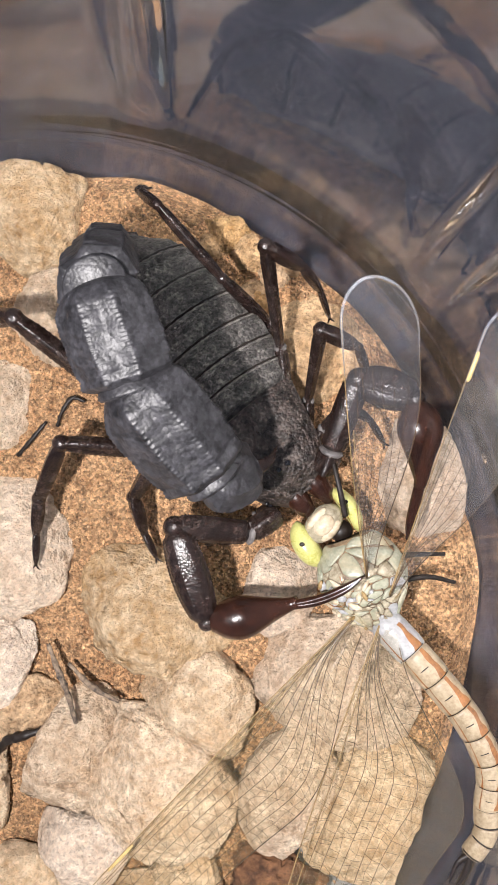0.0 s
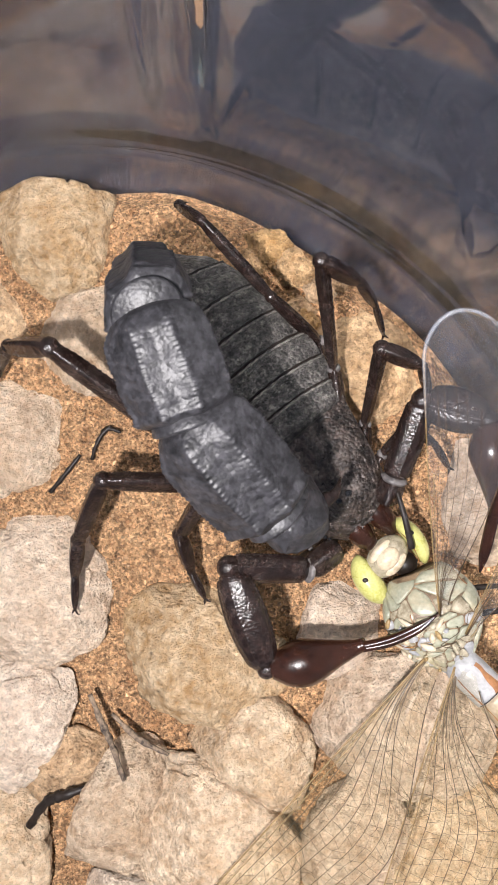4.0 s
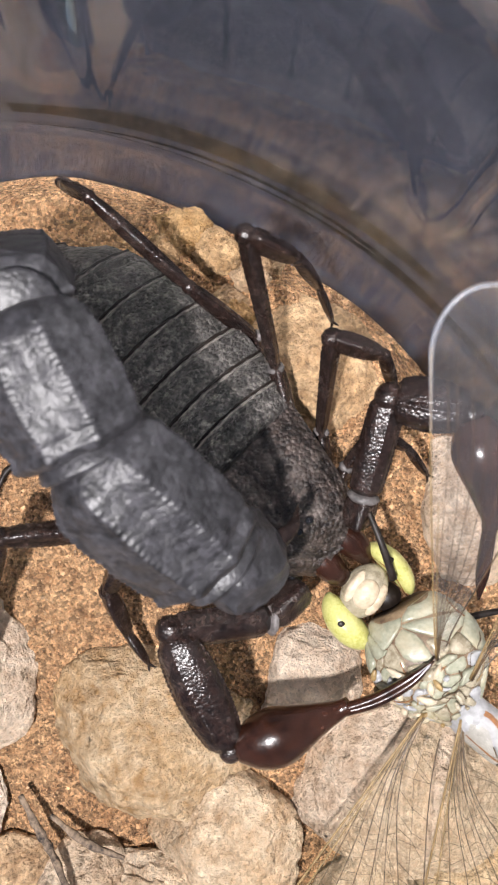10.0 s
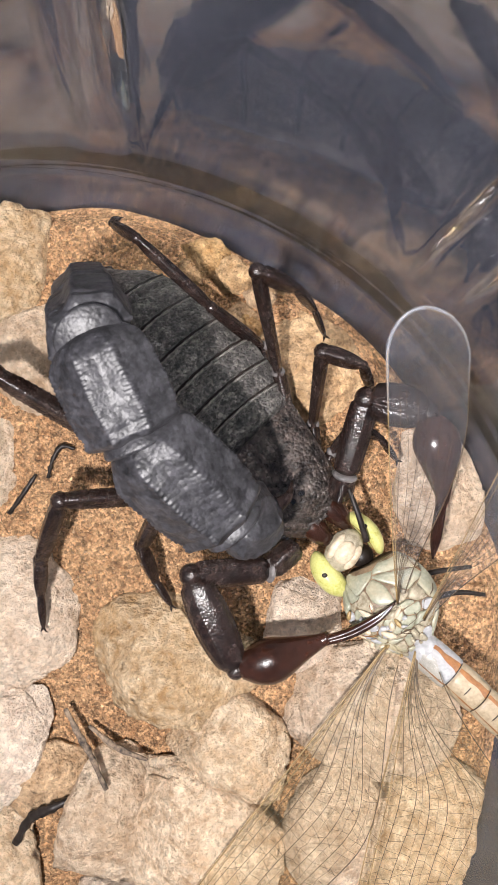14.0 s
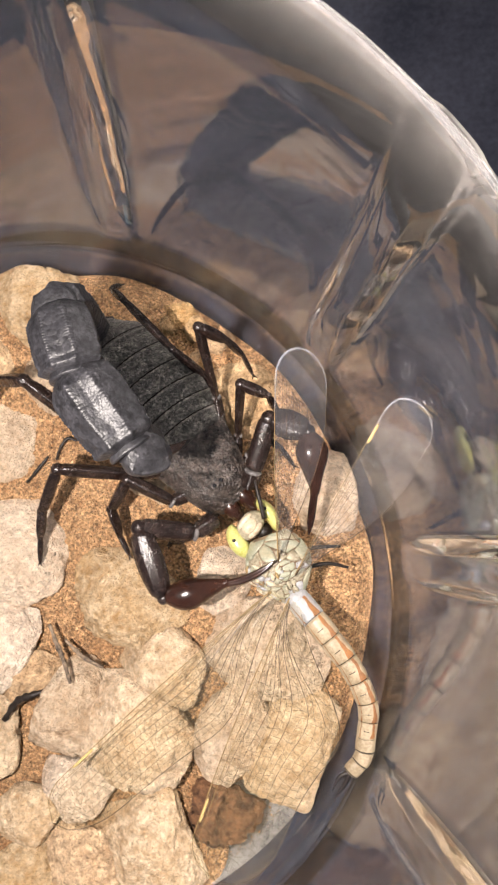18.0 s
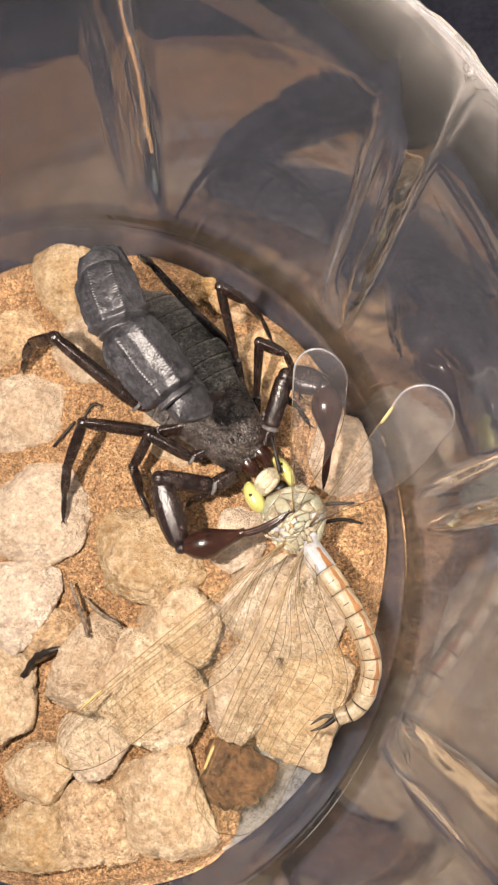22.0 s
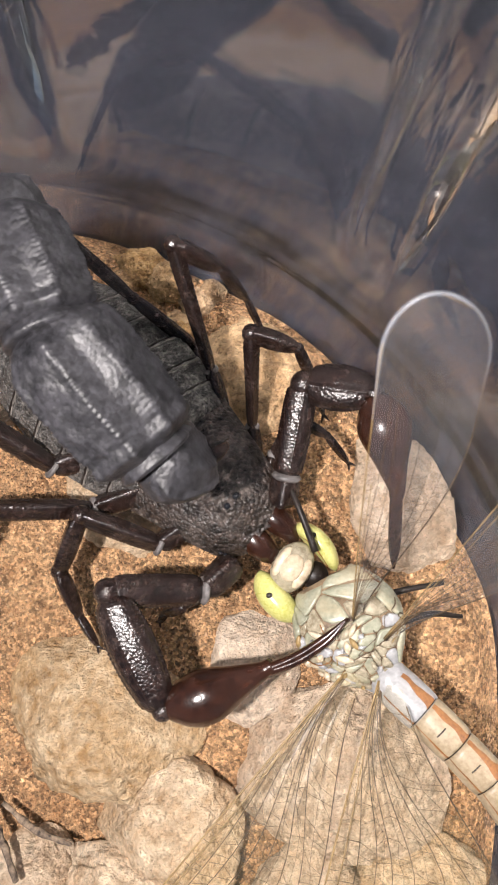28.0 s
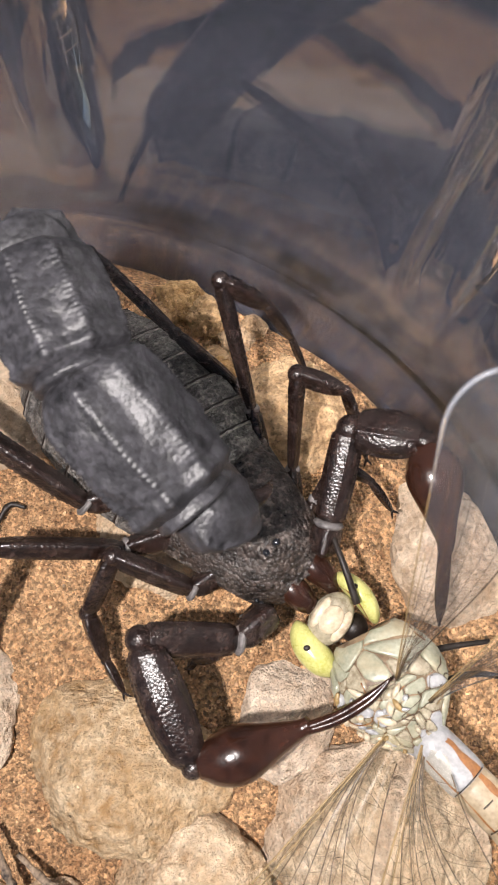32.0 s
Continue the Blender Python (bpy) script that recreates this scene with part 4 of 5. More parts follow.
def plate(poly, place, lift, seam=0.93, rounds=2, seed=0):
    """A domed plate over one cell of a surface: place(x, y, h) maps the cell to space at the height h over the surface."""
    for _ in range(rounds):
        poly = [r for k in range(len(poly)) for r in (
            (poly[k][0] * 0.8 + poly[(k + 1) % len(poly)][0] * 0.2, poly[k][1] * 0.8 + poly[(k + 1) % len(poly)][1] * 0.2),
            (poly[k][0] * 0.2 + poly[(k + 1) % len(poly)][0] * 0.8, poly[k][1] * 0.2 + poly[(k + 1) % len(poly)][1] * 0.8))]
    cx, cy = sum(p[0] for p in poly) / len(poly), sum(p[1] for p in poly) / len(poly)
    bm = bmesh.new()
    rings = []
    for s, h in ((seam, -0.25), (seam, 0.25), (seam * 0.93, 0.72), (seam * 0.8, 0.95), (seam * 0.5, 1.0), (seam * 0.2, 0.9)):
        rings.append([bm.verts.new(place(cx + (x - cx) * s, cy + (y - cy) * s,
                                         lift * h * (1 + 0.35 * noise.noise(Vector((x * 5 * s, y * 5 * s, seed)))))) for x, y in poly])
    m = len(poly)
    for p, q in zip(rings, rings[1:]):
        for k in range(m):
            bm.faces.new((p[k], p[(k + 1) % m], q[(k + 1) % m], q[k]))
    bm.faces.new(rings[-1])
    return bm


def fly_head():
    ax = Vector((0.62, 0.78, 0))
    ay = Vector((-0.78, 0.62, 0))
    mid = HEAD + Vector((-0.5, 0.3, 0.2))

    def face(u, v, h):
        a, b = u * 1.35, v * 1.35
        n = ax * math.sin(a) * math.cos(b) + ay * math.sin(b) + Vector((0, 0, math.cos(a) * math.cos(b)))
        return mid + ax * (n.dot(ax) * 2.5) + ay * (n.dot(ay) * 2.2) + Vector((0, 0, n.z * 1.9)) + n * h

    bm = bmesh.new()
    ball(bm, mid, (2.1, 2.9, 1.7), 28, 18, Matrix.Rotation(math.atan2(-0.62, 0.78), 3, "Z"))
    head = part("head", bm, FLY_PALE, fly, "cream face between two yellow-green eyes")
    for u, v, ru, rv in ((0.0, -0.05, 1.15, 1.55), (0.0, -0.62, 0.75, 1.75), (0.0, 0.55, 0.65, 1.75)):
        bm = bmesh.new()
        ball(bm, face(u, v, -0.5), (ru, rv, 0.66), 28, 18, Matrix.Rotation(math.atan2(-0.62, 0.78), 3, "Z"))
        for k in bm.verts:
            k.co.z += 0.10 * noise.noise(k.co * 1.3)
        part("face_plate", bm, FLY_FACE, head)
    for c, out in (((3.0, -10.5, 6.2), -1), ((8.2, -4.9, 6.0), 1)):
        c = Vector(c)
        run = Vector((-0.60, 0.80, 0))
        away = ax * out
        bm = bmesh.new()
        rows = []
        for i in range(25):
            u = -1 + i / 12
            k = max(0.03, 1 - abs(u) ** 2.6) ** 0.6
            rows.append((*(c + run * (3.2 * u) - away * (0.85 * u * u) + Vector((0, 0, -0.5 * u * u))), (1.55 if out < 0 else 1.1) * k, 1.9 * k))
        tube(bm, rows, 28)
        e = part("eye", bm, FLY_EYE, head, "large yellow-green eye")
        bm = bmesh.new()
        ball(bm, c + run * 0.75 + Vector((0, 0, 1.84)), (0.36, 0.30, 0.16), 12, 8)
        part("eye_spot", bm, DARK, e, "small black spot on the eye")
        bm = bmesh.new()
        tube(bm, spline([(*(c + run * (2.6 * u) - away * (0.75 + 0.55 * u * u) + Vector((0, 0, 1.42 - 1.2 * u * u))), 0.10 * (1.1 - abs(u)) + 0.02)
                         for u in (-0.95, -0.5, 0, 0.5, 0.95)], 6), 8)
        part("eye_rim", bm, RUST, e, "thin brown rim along the eye")


def fly_thorax():
    d = (THORAX_B - THORAX_F)
    side = d.cross(Vector((0, 0, 1))).normalized()

    def place(f, e, h):
        wob = Vector((f * 2.3, e * 2.3, 4))
        f = min(1.0, max(0.0, (f + 0.16 * noise.noise(wob)) / 2))
        a = (e + 0.16 * noise.noise(wob + Vector((9, 0, 0)))) * 1.75
        w = 5.4 * max(0.05, math.sin(math.pi * min(1, f * 0.80 + 0.16))) ** 0.8
        n = side * math.sin(a) + Vector((0, 0, math.cos(a)))
        return THORAX_F + d * f + side * (w * math.sin(a)) + Vector((0, 0, w * 0.72 * math.cos(a))) + n * h

    bm = bmesh.new()
    loops = []
    for i in range(25):
        f = i / 24 * 2
        loops.append([bm.verts.new(place(f, e, 0.0)) for e in [k / 20 * math.pi / 1.75 for k in range(-17, 18)]])
    for p, q in zip(loops, loops[1:]):
        for k in range(35):
            bm.faces.new((p[k], p[(k + 1) % 35], q[(k + 1) % 35], q[k]))
    bm.faces.new(loops[0])
    bm.faces.new(loops[-1][::-1])
    th = part("thorax", bm, FLY_SEAM, fly, "pale green and cream thorax with brown seams")
    rnd = random.Random(5)
    seeds = [(0.14, -0.35), (0.16, 0.45), (0.46, -0.25), (0.44, 0.55), (0.95, -0.66), (1.55, -0.74)]
    broad = len(seeds)
    tries = 0
    while len(seeds) < 74 and tries < 6000:
        tries += 1
        p = (rnd.uniform(0.6, 1.97), rnd.uniform(-0.38, 1.0))
        least = 0.010 + 0.045 * abs(noise.noise(Vector((p[0] * 1.7, p[1] * 1.7, 2)))) * 2
        if min((p[0] - q[0]) ** 2 + ((p[1] - q[1]) * 1.25) ** 2 for q in seeds) > least:
            seeds.append(p)
    for i, c in enumerate(cells(seeds, (0.02, -1.05, 1.98, 1.05))):
        if not c:
            continue
        big = i < broad
        m = FLY_THORAX if big else (FLY_PALE, FLY_THORAX, FLY_THORAX, FLY_PALE, FLY_WHITE)[i % 5]
        part("thorax_plate", plate(c, place, 0.28 if big else rnd.uniform(0.08, 0.45), 0.98 if big else rnd.uniform(0.86, 0.985), 1, i * 1.7), m, th)
    for i in range(26):
        f, e = rnd.uniform(0.75, 1.9), rnd.uniform(-0.1, 0.85)
        a, b = place(f, e, 0.35), place(f + rnd.uniform(-0.22, 0.22), e + rnd.uniform(-0.2, 0.2), 0.4)
        mid = (a + b) / 2 + Vector((0, 0, rnd.uniform(0.1, 0.4)))
        r = rnd.uniform(0.16, 0.42)
        bm = bmesh.new()
        tube(bm, spline([(*a, r * 0.35), (*a.lerp(mid, 0.5), r * 0.9), (*mid, r), (*b.lerp(mid, 0.5), r * 0.8), (*b, r * 0.3)], 4), 10)
        part("wing_root_piece", bm, (FLY_FACE, FLY_PALE, FLY_WHITE, FLY_FACE, GOLD_VEIN)[i % 5], th)
    bm = bmesh.new()
    ball(bm, HEAD.lerp(THORAX_F, 0.62) + Vector((0, 0, -2.0)), (1.5, 1.5, 1.5), 20, 12)
    part("neck", bm, DARK, fly, "dark narrow neck")


def fly_seams():
    rnd = random.Random(9)
    d = (THORAX_B - THORAX_F)
    side = d.cross(Vector((0, 0, 1))).normalized()
    for i in range(10):
        f0, e0 = rnd.uniform(0.25, 0.9), rnd.uniform(-0.75, 0.75)
        pts = []
        a = rnd.uniform(0, TAU)
        for k in range(5):
            f = min(0.95, max(0.1, f0 + 0.06 * k * math.cos(a)))
            e = min(0.9, max(-0.9, e0 + 0.12 * k * math.sin(a)))
            w = 5.4 * max(0.05, math.sin(math.pi * min(1, f * 0.80 + 0.16))) ** 0.8 + 0.32
            pts.append((*(THORAX_F + d * f + side * (w * math.sin(e * 1.75)) + Vector((0, 0, w * 0.73 * math.cos(e * 1.75)))), rnd.uniform(0.03, 0.07)))
            a += rnd.uniform(-0.9, 0.9)
        bm = bmesh.new()
        tube(bm, spline(pts, 5), 6)
        part("thorax_seam", bm, (VEIN, RUST, GOLD_VEIN)[i % 3], fly, "thin wiry brown wing root")


ABD = [(13.6, -19.4, 8.2), (18.0, -25.2, 8.8), (21.9, -31.3, 8.6), (23.9, -37.4, 8.0), (23.2, -42.4, 7.4)]
ABD_TIP = [(23.2, -42.4, 7.4), (21.2, -45.2, 7.2), (18.2, -46.6, 7.0)]


def band(path, f0, f1, w, material, name, parent, label="", arc=(0, 360), lift=1.0, seg=28, wave=None):
    """A piece of the abdomen's skin between two stations along its spline, over part of the round."""
    n = len(path) - 1
    bm = bmesh.new()
    i0, i1 = f0 * n, f1 * n
    rows = []
    steps = 16 if wave else 8
    a0, a1 = radians(arc[0]), radians(arc[1])
    full = arc[1] - arc[0] >= 360
    for k in range(steps + 1):
        q = i0 + (i1 - i0) * k / steps
        a, b = path[min(int(q), n - 1)], path[min(int(q), n - 1) + 1]
        c = Vector(a + (b - a) * (q - int(min(q, n - 1)))) if int(q) < n else Vector(path[n])
        t = Vector(b - a).normalized()
        side = t.cross(Vector((0, 0, 1))).normalized()
        top = side.cross(t).normalized()
        edge = 1 - 0.05 * (abs(2 * k / steps - 1) ** 4)
        row = []
        if wave:
            a0, a1 = (radians(v) for v in wave(k / steps))
        for j in range(seg + (0 if full else 1)):
            al = a0 + (a1 - a0) * j / seg
            row.append(bm.verts.new(c + (side * math.cos(al) + top * math.sin(al) * 0.95) * w * lift * edge))
        rows.append(row)
    m = len(rows[0])
    for p, q in zip(rows, rows[1:]):
        for j in range(m if full else m - 1):
            bm.faces.new((p[j], q[j], q[(j + 1) % m], p[(j + 1) % m]))
    if full:
        bm.faces.new(rows[0])
        bm.faces.new(rows[-1][::-1])
    return part(name, bm, material, parent, label)


def abdomen_run(path, count, w0, w1):
    """The fore abdomen, a part that swings on its root, in segments with stripes and rings."""
    whole = None
    for i in range(count):
        f0, f1 = i / count, (i + 1) / count
        w = w0 + (w1 - w0) * (i + 0.5) / count
        if whole is None:
            bm = bmesh.new()
            ball(bm, ABD[0], (w * 0.98, w * 0.98, w * 0.95), 24, 14)
            whole = part("abdomen", bm, FLY_WHITE, fly, "cream abdomen with rust stripe and thin dark rings", pivot=ABD[0])
        band(path, f0, f1, w, FLY_WHITE if i < 1 else ABDOMEN, "abdomen_segment", whole)
        for base, wide in ((127, 14), (50, 3)):
            def edge(u, base=base, wide=wide, i=i):
                n1, n2 = noise.noise(Vector((i * 1.9 + u * 2.2, base, 0))), noise.noise(Vector((i * 1.9 + u * 3.1, base, 5)))
                grow = 0.55 + 0.75 * u ** 2
                return base - wide * grow * (1 + 0.9 * n1), base + wide * grow * (1 + 0.9 * n2)
            band(path, f0 + 0.02 / count, f1 - 0.02 / count, w, RUST, "stripe", whole, "uneven rust stripe", (0, 10), 1.010, 6, edge)
        band(path, f1 - 0.035 / count, f1 - 0.01 / count, w, DARK, "dark_ring", whole, "thin dark ring", (35, 150), 1.016, 16)
        if i < 1:
            continue
        mid = (f0 + f1) / 2
        band(path, mid - 0.02 / count, mid + 0.02 / count, w, DARK, "dark_dash", whole, "short dark dash", (72, 104), 1.016, 8)
    return whole


def wing(name, base, tip, width, bulge, up, material, vein, label, rows=7, seed=1, stig=True, sag=0.0, tip_round=0.45, net=True, lean=0.0, spot=0.74):
    """A veined wing from base to tip: its front edge is stiff and nearly straight, its hind edge bulges by width."""
    base, tip = Vector(base), Vector(tip)
    d = tip - base
    L = d.length
    x = d.normalized()
    y = Vector(up).cross(x).normalized()
    z = x.cross(y)
    rnd = random.Random(seed)
    blunt = 0.88

    def front(f):
        turn = max(0.0, (f - blunt) / (1 - blunt))
        return 0.05 * width * math.sin(math.pi * f) - width * tip_round * (1 - math.sqrt(max(0.0, 1 - turn * turn)))

    def back(f):
        g = (0.10 + 0.90 * smoothstep(-0.08, 0.42 if net else 0.72, f)) * (1 + bulge * math.exp(-((f - 0.30) / 0.2) ** 2))
        turn = max(0.0, (f - blunt + (0.12 if net else 0.03)) / (1 - blunt + (0.12 if net else 0.03)))
        return -width * (tip_round + (g - tip_round) * math.sqrt(max(0.0, 1 - turn * turn)))

    def place(f, e):
        fr, bk = front(f), back(f)
        bk = min(bk, fr)
        h = sag * math.sin(math.pi * f) + 0.25 * math.sin(e * 9) * (1 - f)  - 0.10 * width * e * e * (1 - smoothstep(0.8, 1.0, f))
        return base + x * (L * f) + y * (fr + (bk - fr) * e + lean * width * f) + z * h

    bm = bmesh.new()
    nu, nv = 40, 12
    grid = [[bm.verts.new(place(1 - (1 - i / nu) ** 1.7, k / nv)) for k in range(nv + 1)] for i in range(nu + 1)]
    for p, q in zip(grid, grid[1:]):
        for k in range(nv):
            bm.faces.new((p[k], p[k + 1], q[k + 1], q[k]))
    bmesh.ops.remove_doubles(bm, verts=bm.verts, dist=0.01)
    w = part(name, bm, material, fly, label, pivot=base)

    def line(b, pts, r):
        tube(b, [(*(p + z * 0.03), r * k, r * k) for p, k in pts], 5, z, None, True)

    bm = bmesh.new()
    line(bm, [(place(i / 30, 0.0), 1 - 0.45 * i / 30) for i in range(31 if net else 28)], 0.11 if net else 0.075)
    part("front_vein", bm, vein, w, "stiff front vein")
    bm = bmesh.new()
    line(bm, [(place(i / 30, 0.06 + 0.02 * i / 30), 1 - 0.5 * i / 30) for i in range(27 if net else 18)], 0.075 if net else 0.05)
    part("vein", bm, vein, w)
    mains = [0.13, 0.24, 0.36, 0.5, 0.66, 0.83]
    tracks = []
    for n_, e in enumerate(mains):
        last = 0.98 - 0.05 * n_
        wob = rnd.uniform(0, 6)
        tr_ = lambda f, e=e, wob=wob: min(0.99, max(0.03, e * (0.25 + 0.75 * smoothstep(0, 0.35, f)) + 0.02 * math.sin(9 * f + wob)))
        tracks.append(tr_)
        bm = bmesh.new()
        line(bm, [(place(i / 26 * last, tr_(i / 26 * last)), 1 - 0.55 * i / 26) for i in range(27)], 0.055 if net else 0.035)
        part("vein", bm, VEIN, w, "dark brown wing vein")
    bm = bmesh.new()
    full = [lambda f: 0.0] + tracks + [lambda f: 1.0]
    for a, b in zip(full, full[1:]):
        gap = abs(b(0.5) - a(0.5)) * width
        step = max(0.022, min(0.05, gap * 0.6 / L))
        f = 0.05
        prev = None
        while f < (0.97 if net else 0.55):
            f2 = f + rnd.uniform(-0.006, 0.006)
            p, q = place(f2, a(f2)), place(f2 + rnd.uniform(-0.022, 0.022), b(f2))
            if gap > 1.5:
                m_ = p.lerp(q, rnd.uniform(0.4, 0.6)) + x * rnd.uniform(-0.35, 0.35) * step * L
                line(bm, [(p, 1), (m_, 1), (q, 1)], 0.020 if net else 0.012)
                if prev is not None:
                    line(bm, [(prev, 1), (m_, 1)], 0.019 if net else 0.012)
                prev = m_
            else:
                line(bm, [(p, 1), (q, 1)], 0.020 if net else 0.012)
            f += step
    line(bm, [(place(i / 36, 1.0), 1) for i in range(1, 37)], 0.06)
    tagged(part("vein_net", bm, VEIN, w, "fine brown net of veins"), kind="stuff")
    # The sky's gleam round the tip is a whitish tube, not a vein.
    if not net:
        bm = bmesh.new()
        line(bm, [(place(0.72 + 0.28 * math.sin(math.pi / 2 * i / 30), 0.0), min(1, 0.25 + i / 16)) for i in range(31)]
             + [(place(1.0 - 0.25 * (1 - math.cos(math.pi / 2 * i / 24)), 1.0), 1 - 0.03 * i) for i in range(1, 25)], 0.16)
        part("rim_sheen", bm, WING_RIM, w, "bright rim round the wing tip, standing in for sky reflection")
    if stig:
        bm = bmesh.new()
        line(bm, [(place(spot + 0.09 * i / 8, 0.02), 1 if 0 < i < 8 else 0.5) for i in range(9)], 0.26)
        part("wing_spot", bm, STIGMA, w, "amber wing spot")
    return w


def fly_legs():
    for pts in ([(12.5, -11.6, 4.6), (16.4, -10.9, 4.6), (20.6, -10.6, 4.4)], [(14, -14.5, 5.0), (18.5, -13.6, 4.8), (22.0, -14.2, 4.2)],
                [(7.8, -6.0, 8.6), (6.9, -2.2, 9.4), (5.8, 1.6, 9.0)]):
        bm = bmesh.new()
        tube(bm, spline([(*pts[0], 0.4), (*pts[1], 0.34), (*pts[2], 0.24)], 6), 9)
        part("leg", bm, DARK, fly, "thin black leg")


fly_head()
fly_thorax()
fly_seams()
path1 = spline(ABD, 12)
abdomen = abdomen_run(path1, 7, 2.2, 1.6)
path2 = spline(ABD_TIP, 10)
bm = bmesh.new()
ball(bm, ABD_TIP[0], (1.64, 1.64, 1.58), 20, 12)
abdomen_tip = part("abdomen_tip", bm, ABDOMEN, fly, "curling tip of the abdomen", pivot=ABD_TIP[0])
for i in range(3):
    w = 1.66 - 0.12 * i
    band(path2, i / 3, (i + 1) / 3, w, ABDOMEN, "tip_segment", abdomen_tip)
    band(path2, (i + 0.86) / 3, (i + 0.96) / 3, w, DARK, "dark_ring", abdomen_tip, "thin dark ring", (20, 160), 1.016, 16)
for sg in (-1, 1):
    bm = bmesh.new()
    e = Vector(ABD_TIP[-1])
    tube(bm, spline([(*e, 0.5), (*(e + Vector((-2.0, -0.8 + sg * 0.8, 0.2))), 0.34, 0.24), (*(e + Vector((-4.2, -2.0 + sg * 0.5, 0.2))), 0.1, 0.08)], 5), 10)
    part("tail_hook", bm, DARK, abdomen_tip, "dark pointed tail hook")
fly_legs()
wing_up = wing("wing", (10.6, -13.0, 11.0), (9.8, 18.7, 31.9), 7.2, 0.0, (0.0, -0.45, 1), WING_TIP, GOLD_VEIN, "clear forewing raised towards the bowl wall, milky sky sheen in its colour", seed=3, sag=1.0, stig=False, net=False, lean=0.45)
wing_side = wing("wing", (13.4, -15.0, 11.0), (26.5, 18.0, 21.5), 8.6, 0.1, (0.0, -0.5, 1), WING_TIP, GOLD_VEIN, "clear wing leaning on the bowl wall, milky sky sheen in its colour", seed=4, sag=1.0, net=False, lean=0.45)
wing_fore = wing("wing", (9.6, -17.6, 10.0), (-26.8, -60.2, 8.8), 10.2, 0.15, (0, 0, -1), WING, GOLD_VEIN, "clear forewing with amber spot spread over stones", seed=5, sag=-1.5)
wing_hind = wing("wing", (12.4, -19.0, 10.0), (-0.9, -66.2, 7.4), 13.5, 0.25, (0, 0, -1), WING, GOLD_VEIN, "broad clear hind wing spread over the stones", seed=6, sag=-1.2)


# ---- twigs and scraps ----
def twig(pts, r, label, material=None, name="twig"):
    bm = bmesh.new()
    rnd = random.Random(len(label) + int(pts[0][0]))
    rows = [(*p, r * rnd.uniform(0.8, 1.2), r * rnd.uniform(0.8, 1.15)) for p in pts]
    rows = [np.array(q) * np.array([1, 1, 1, 1 + 0.16 * math.sin(i * 1.7), 1 + 0.16 * math.cos(i * 2.1)]) for i, q in enumerate(spline(rows, 7))]
    last = len(rows) - 1
    rows = [q * np.array([1, 1, 1, 0.45 + 0.55 * math.sin(math.pi * min(0.93, max(0.12, i / last))), 0.45 + 0.55 * math.sin(math.pi * min(0.93, max(0.12, i / last)))]) for i, q in enumerate(rows)]
    tube(bm, rows, 9, (0.1, 0.2, 1), lambda u, a: 1 + 0.12 * math.sin(3 * a + 30 * u))
    return solid(name, bm, material or TWIG, pts[0], label, "twig" if name == "twig" else "scrap")


twig([(-32.9, -26.6, 2.2), (-31.0, -30.2, 2.8), (-29.6, -32.6, 3.2), (-27.3, -36.2, 5.2)], 0.52, "short dark speckled twig on the sand")
twig([(-30.2, -29.4, 1.2), (-26.5, -32.2, 1.8), (-22.4, -34.0, 2.0)], 0.38, "thin brown twig beside a darker one")
twig([(-41.4, -44.6, 1.6), (-38.8, -41.0, 2.4), (-36.0, -39.6, 3.0), (-33.0, -38.6, 2.6)], 0.7, "dark hairy scrap of insect between stones", DARK, "insect_scrap")
twig([(-39.0, -0.4, 0.8), (-36.8, 2.0, 1.2), (-34.8, 4.6, 1.0)], 0.4, "black shred of insect leg on the sand", DARK, "insect_scrap")
twig([(-33.2, 4.0, 0.9), (-32.4, 6.0, 1.4), (-31.0, 8.0, 1.3), (-29.2, 7.6, 0.9)], 0.35, "thin curled black scrap on the sand", DARK, "insect_scrap")


def turned(ob, home, degrees, axis=(0, 0, 1)):
    """The pose of a part, in its thing's space, turned about its root."""
    return Matrix.Translation((ORIGIN[ob.name] - home) * MM) @ Matrix.Rotation(radians(degrees), 4, Vector(axis))


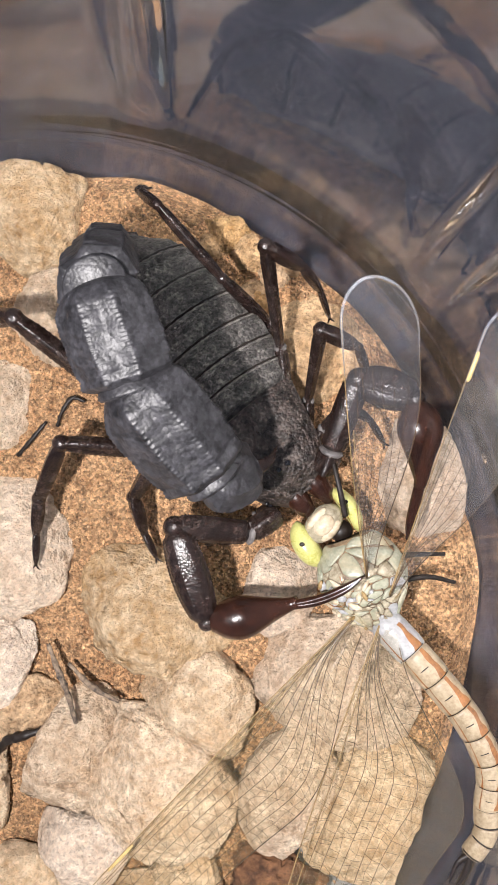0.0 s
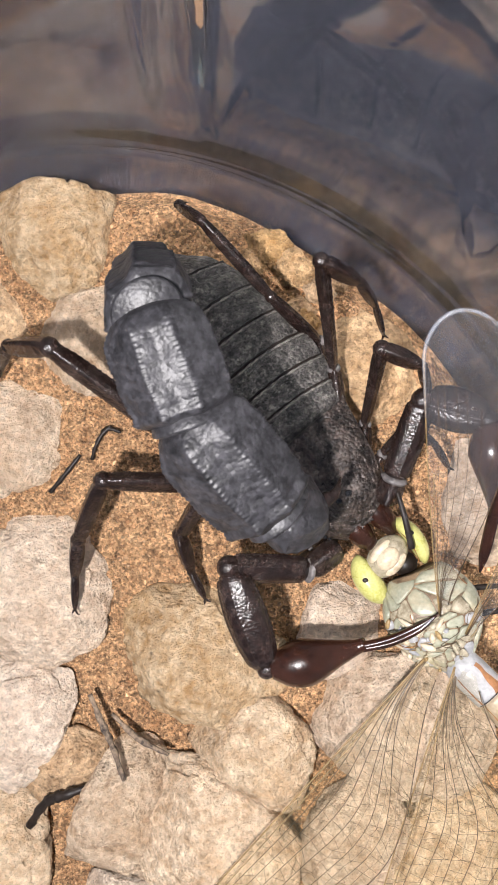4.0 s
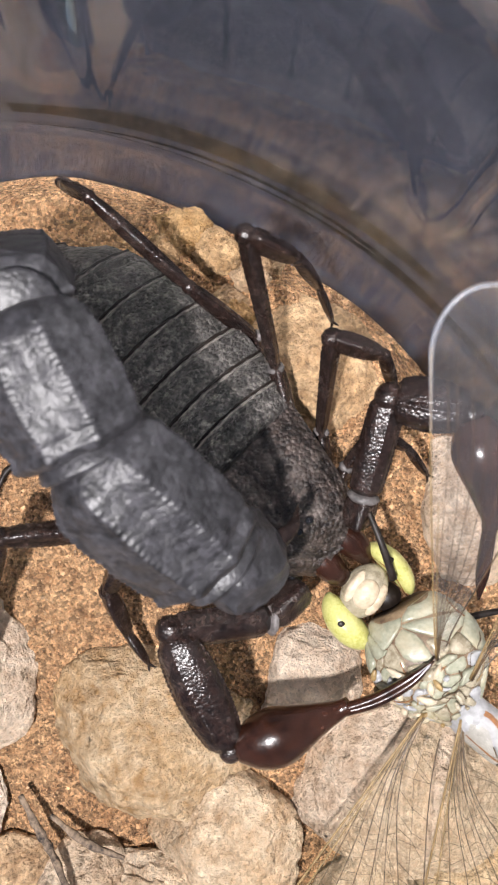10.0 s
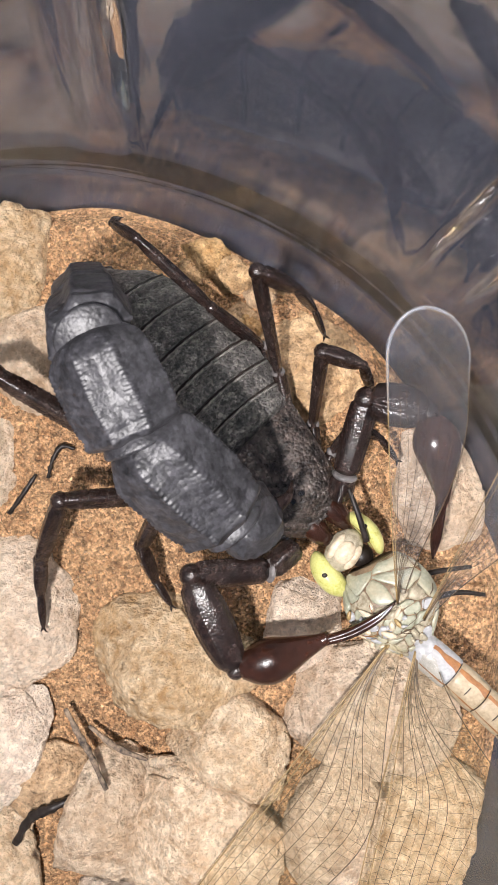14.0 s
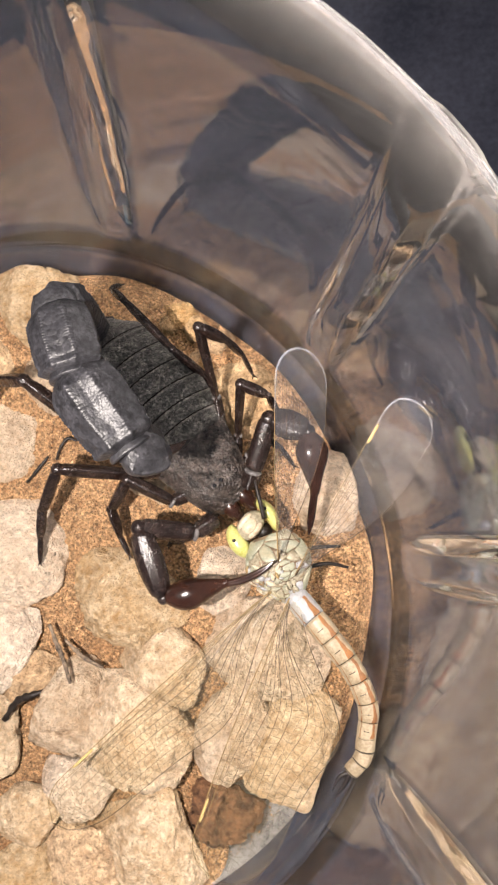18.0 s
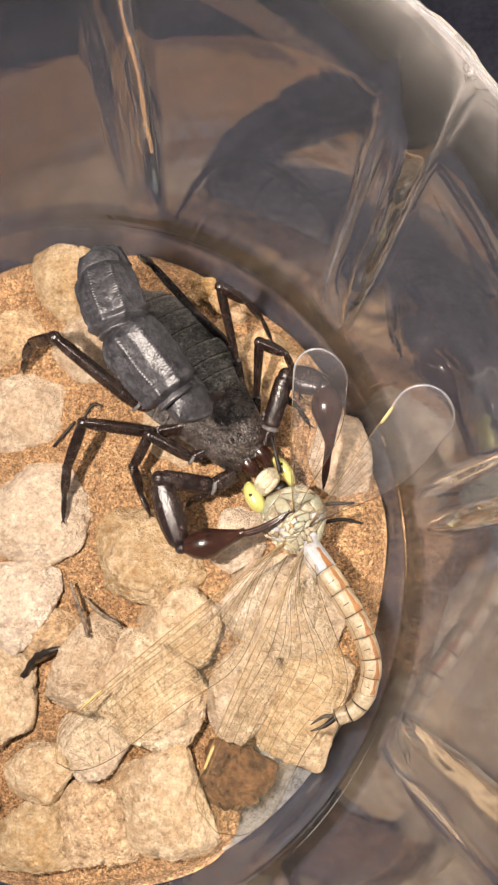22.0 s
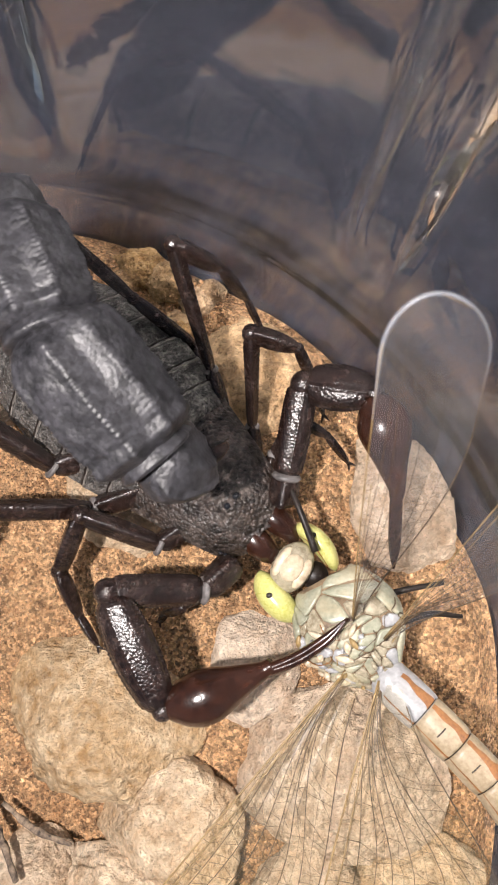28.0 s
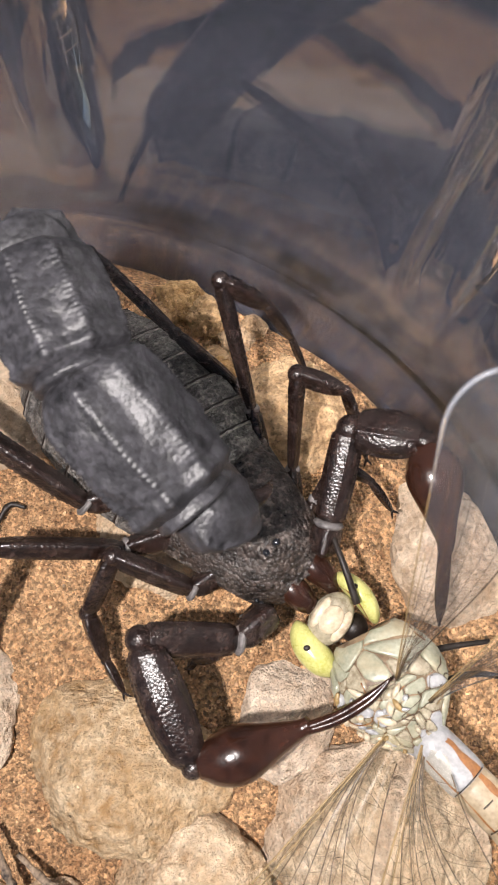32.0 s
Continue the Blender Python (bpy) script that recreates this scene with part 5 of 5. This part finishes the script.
def motions():
    # The tail sways back and sideways on its root: pitch, roll and turn in degrees.
    sway = [(0, 0, 0, 0), (15.5, 0, 0, 0), (16.5, 5, -2, 0), (17.3, 11, -4, -0.6), (18, 15.5, -6, -1), (19, 12, -7.5, 0.5), (20, 9.8, -8, 1.4), (22, 9, -6, 2.2), (23, 8.4, -4.5, 3),
            (24, 6.6, -8.5, 1.5), (26.5, 4, -12, 0.3), (28, 3.6, -13.5, 0), (30, 4.5, -10.2, 1.2), (32, 4.6, -9.8, 1.4)]
    rows = []
    for t, p, r, y in sway:
        turn = Matrix.Rotation(radians(y), 4, "Z") @ Matrix.Rotation(radians(r), 4, U) @ Matrix.Rotation(radians(-p), 4, V)
        rows.append((t, Matrix.Translation((TAIL_ROOT - ORIGIN[scorpion.name]) * MM) @ turn))
    walk(tail_ob, rows)
    # The dragonfly's free wings and the tip of its abdomen shift a little.
    home = ORIGIN[fly.name]
    for ob, rows in ((wing_up, [(0, 9.8, 18.7, 31.9), (3, 9.4, 17.1, 34.1), (6, 11.8, 15.6, 36.0), (9, 12.3, 15.3, 36.3), (12, 12.3, 15.7, 36.0), (14, 12.7, 17.3, 33.8),
                               (15, 13.5, 17.9, 32.9), (18, 15.5, 18.5, 31.0), (20, 17.6, 9.2, 41.0), (22, 17.8, 6.6, 42.7), (24, 18.7, 7.1, 42.2), (27, 18.3, 7.4, 42.1), (29, 18.3, 7.5, 42.0), (32, 17.2, 6.2, 43.1)]),
                     (wing_side, [(0, 26.5, 18.0, 21.5), (3, 27.0, 15.5, 26.5), (9, 28.5, 14.5, 25.5), (15, 31.0, 13.0, 23.0), (18, 32.5, 11.5, 27.5), (20, 30.6, 1.6, 34.0), (22, 31.2, 0.4, 34.0),
                                  (24, 31.8, 0.6, 34.1), (32, 32.0, 0.6, 34.1)])):
        root = ORIGIN[ob.name]
        rest = Vector(rows[0][1:]) - root
        walk(ob, [(t, Matrix.Translation((root - home) * MM) @ rest.rotation_difference(Vector((x, y, z)) - root).to_matrix().to_4x4()) for t, x, y, z in rows])
    for ob, most in ((wing_fore, -9.0), (wing_hind, -7.4)):
        walk(ob, [(t, turned(ob, home, most * f)) for t, f in ((0, 0), (15.5, 0.05), (17.5, 0.6), (19, 0.9), (20, 1), (23, 1), (24.5, 0.8), (26.5, 0.7), (32, 0.7))])
    bend = ((0, 8, 28), (15.5, 8, 28), (18, 5, 22), (19, 1.5, 8), (20, 0, 0), (23, 0, 0), (24, 3, 14), (26.5, 3, 20), (32, 3, 20))
    walk(abdomen, [(t, turned(abdomen, home, a)) for t, a, _ in bend])
    link = Matrix.Translation((ORIGIN[abdomen_tip.name] - ORIGIN[abdomen.name]) * MM)
    walk(abdomen_tip, [(t, turned(abdomen, home, a) @ link @ Matrix.Rotation(radians(b), 4, "Z")) for t, a, b in bend])


motions()
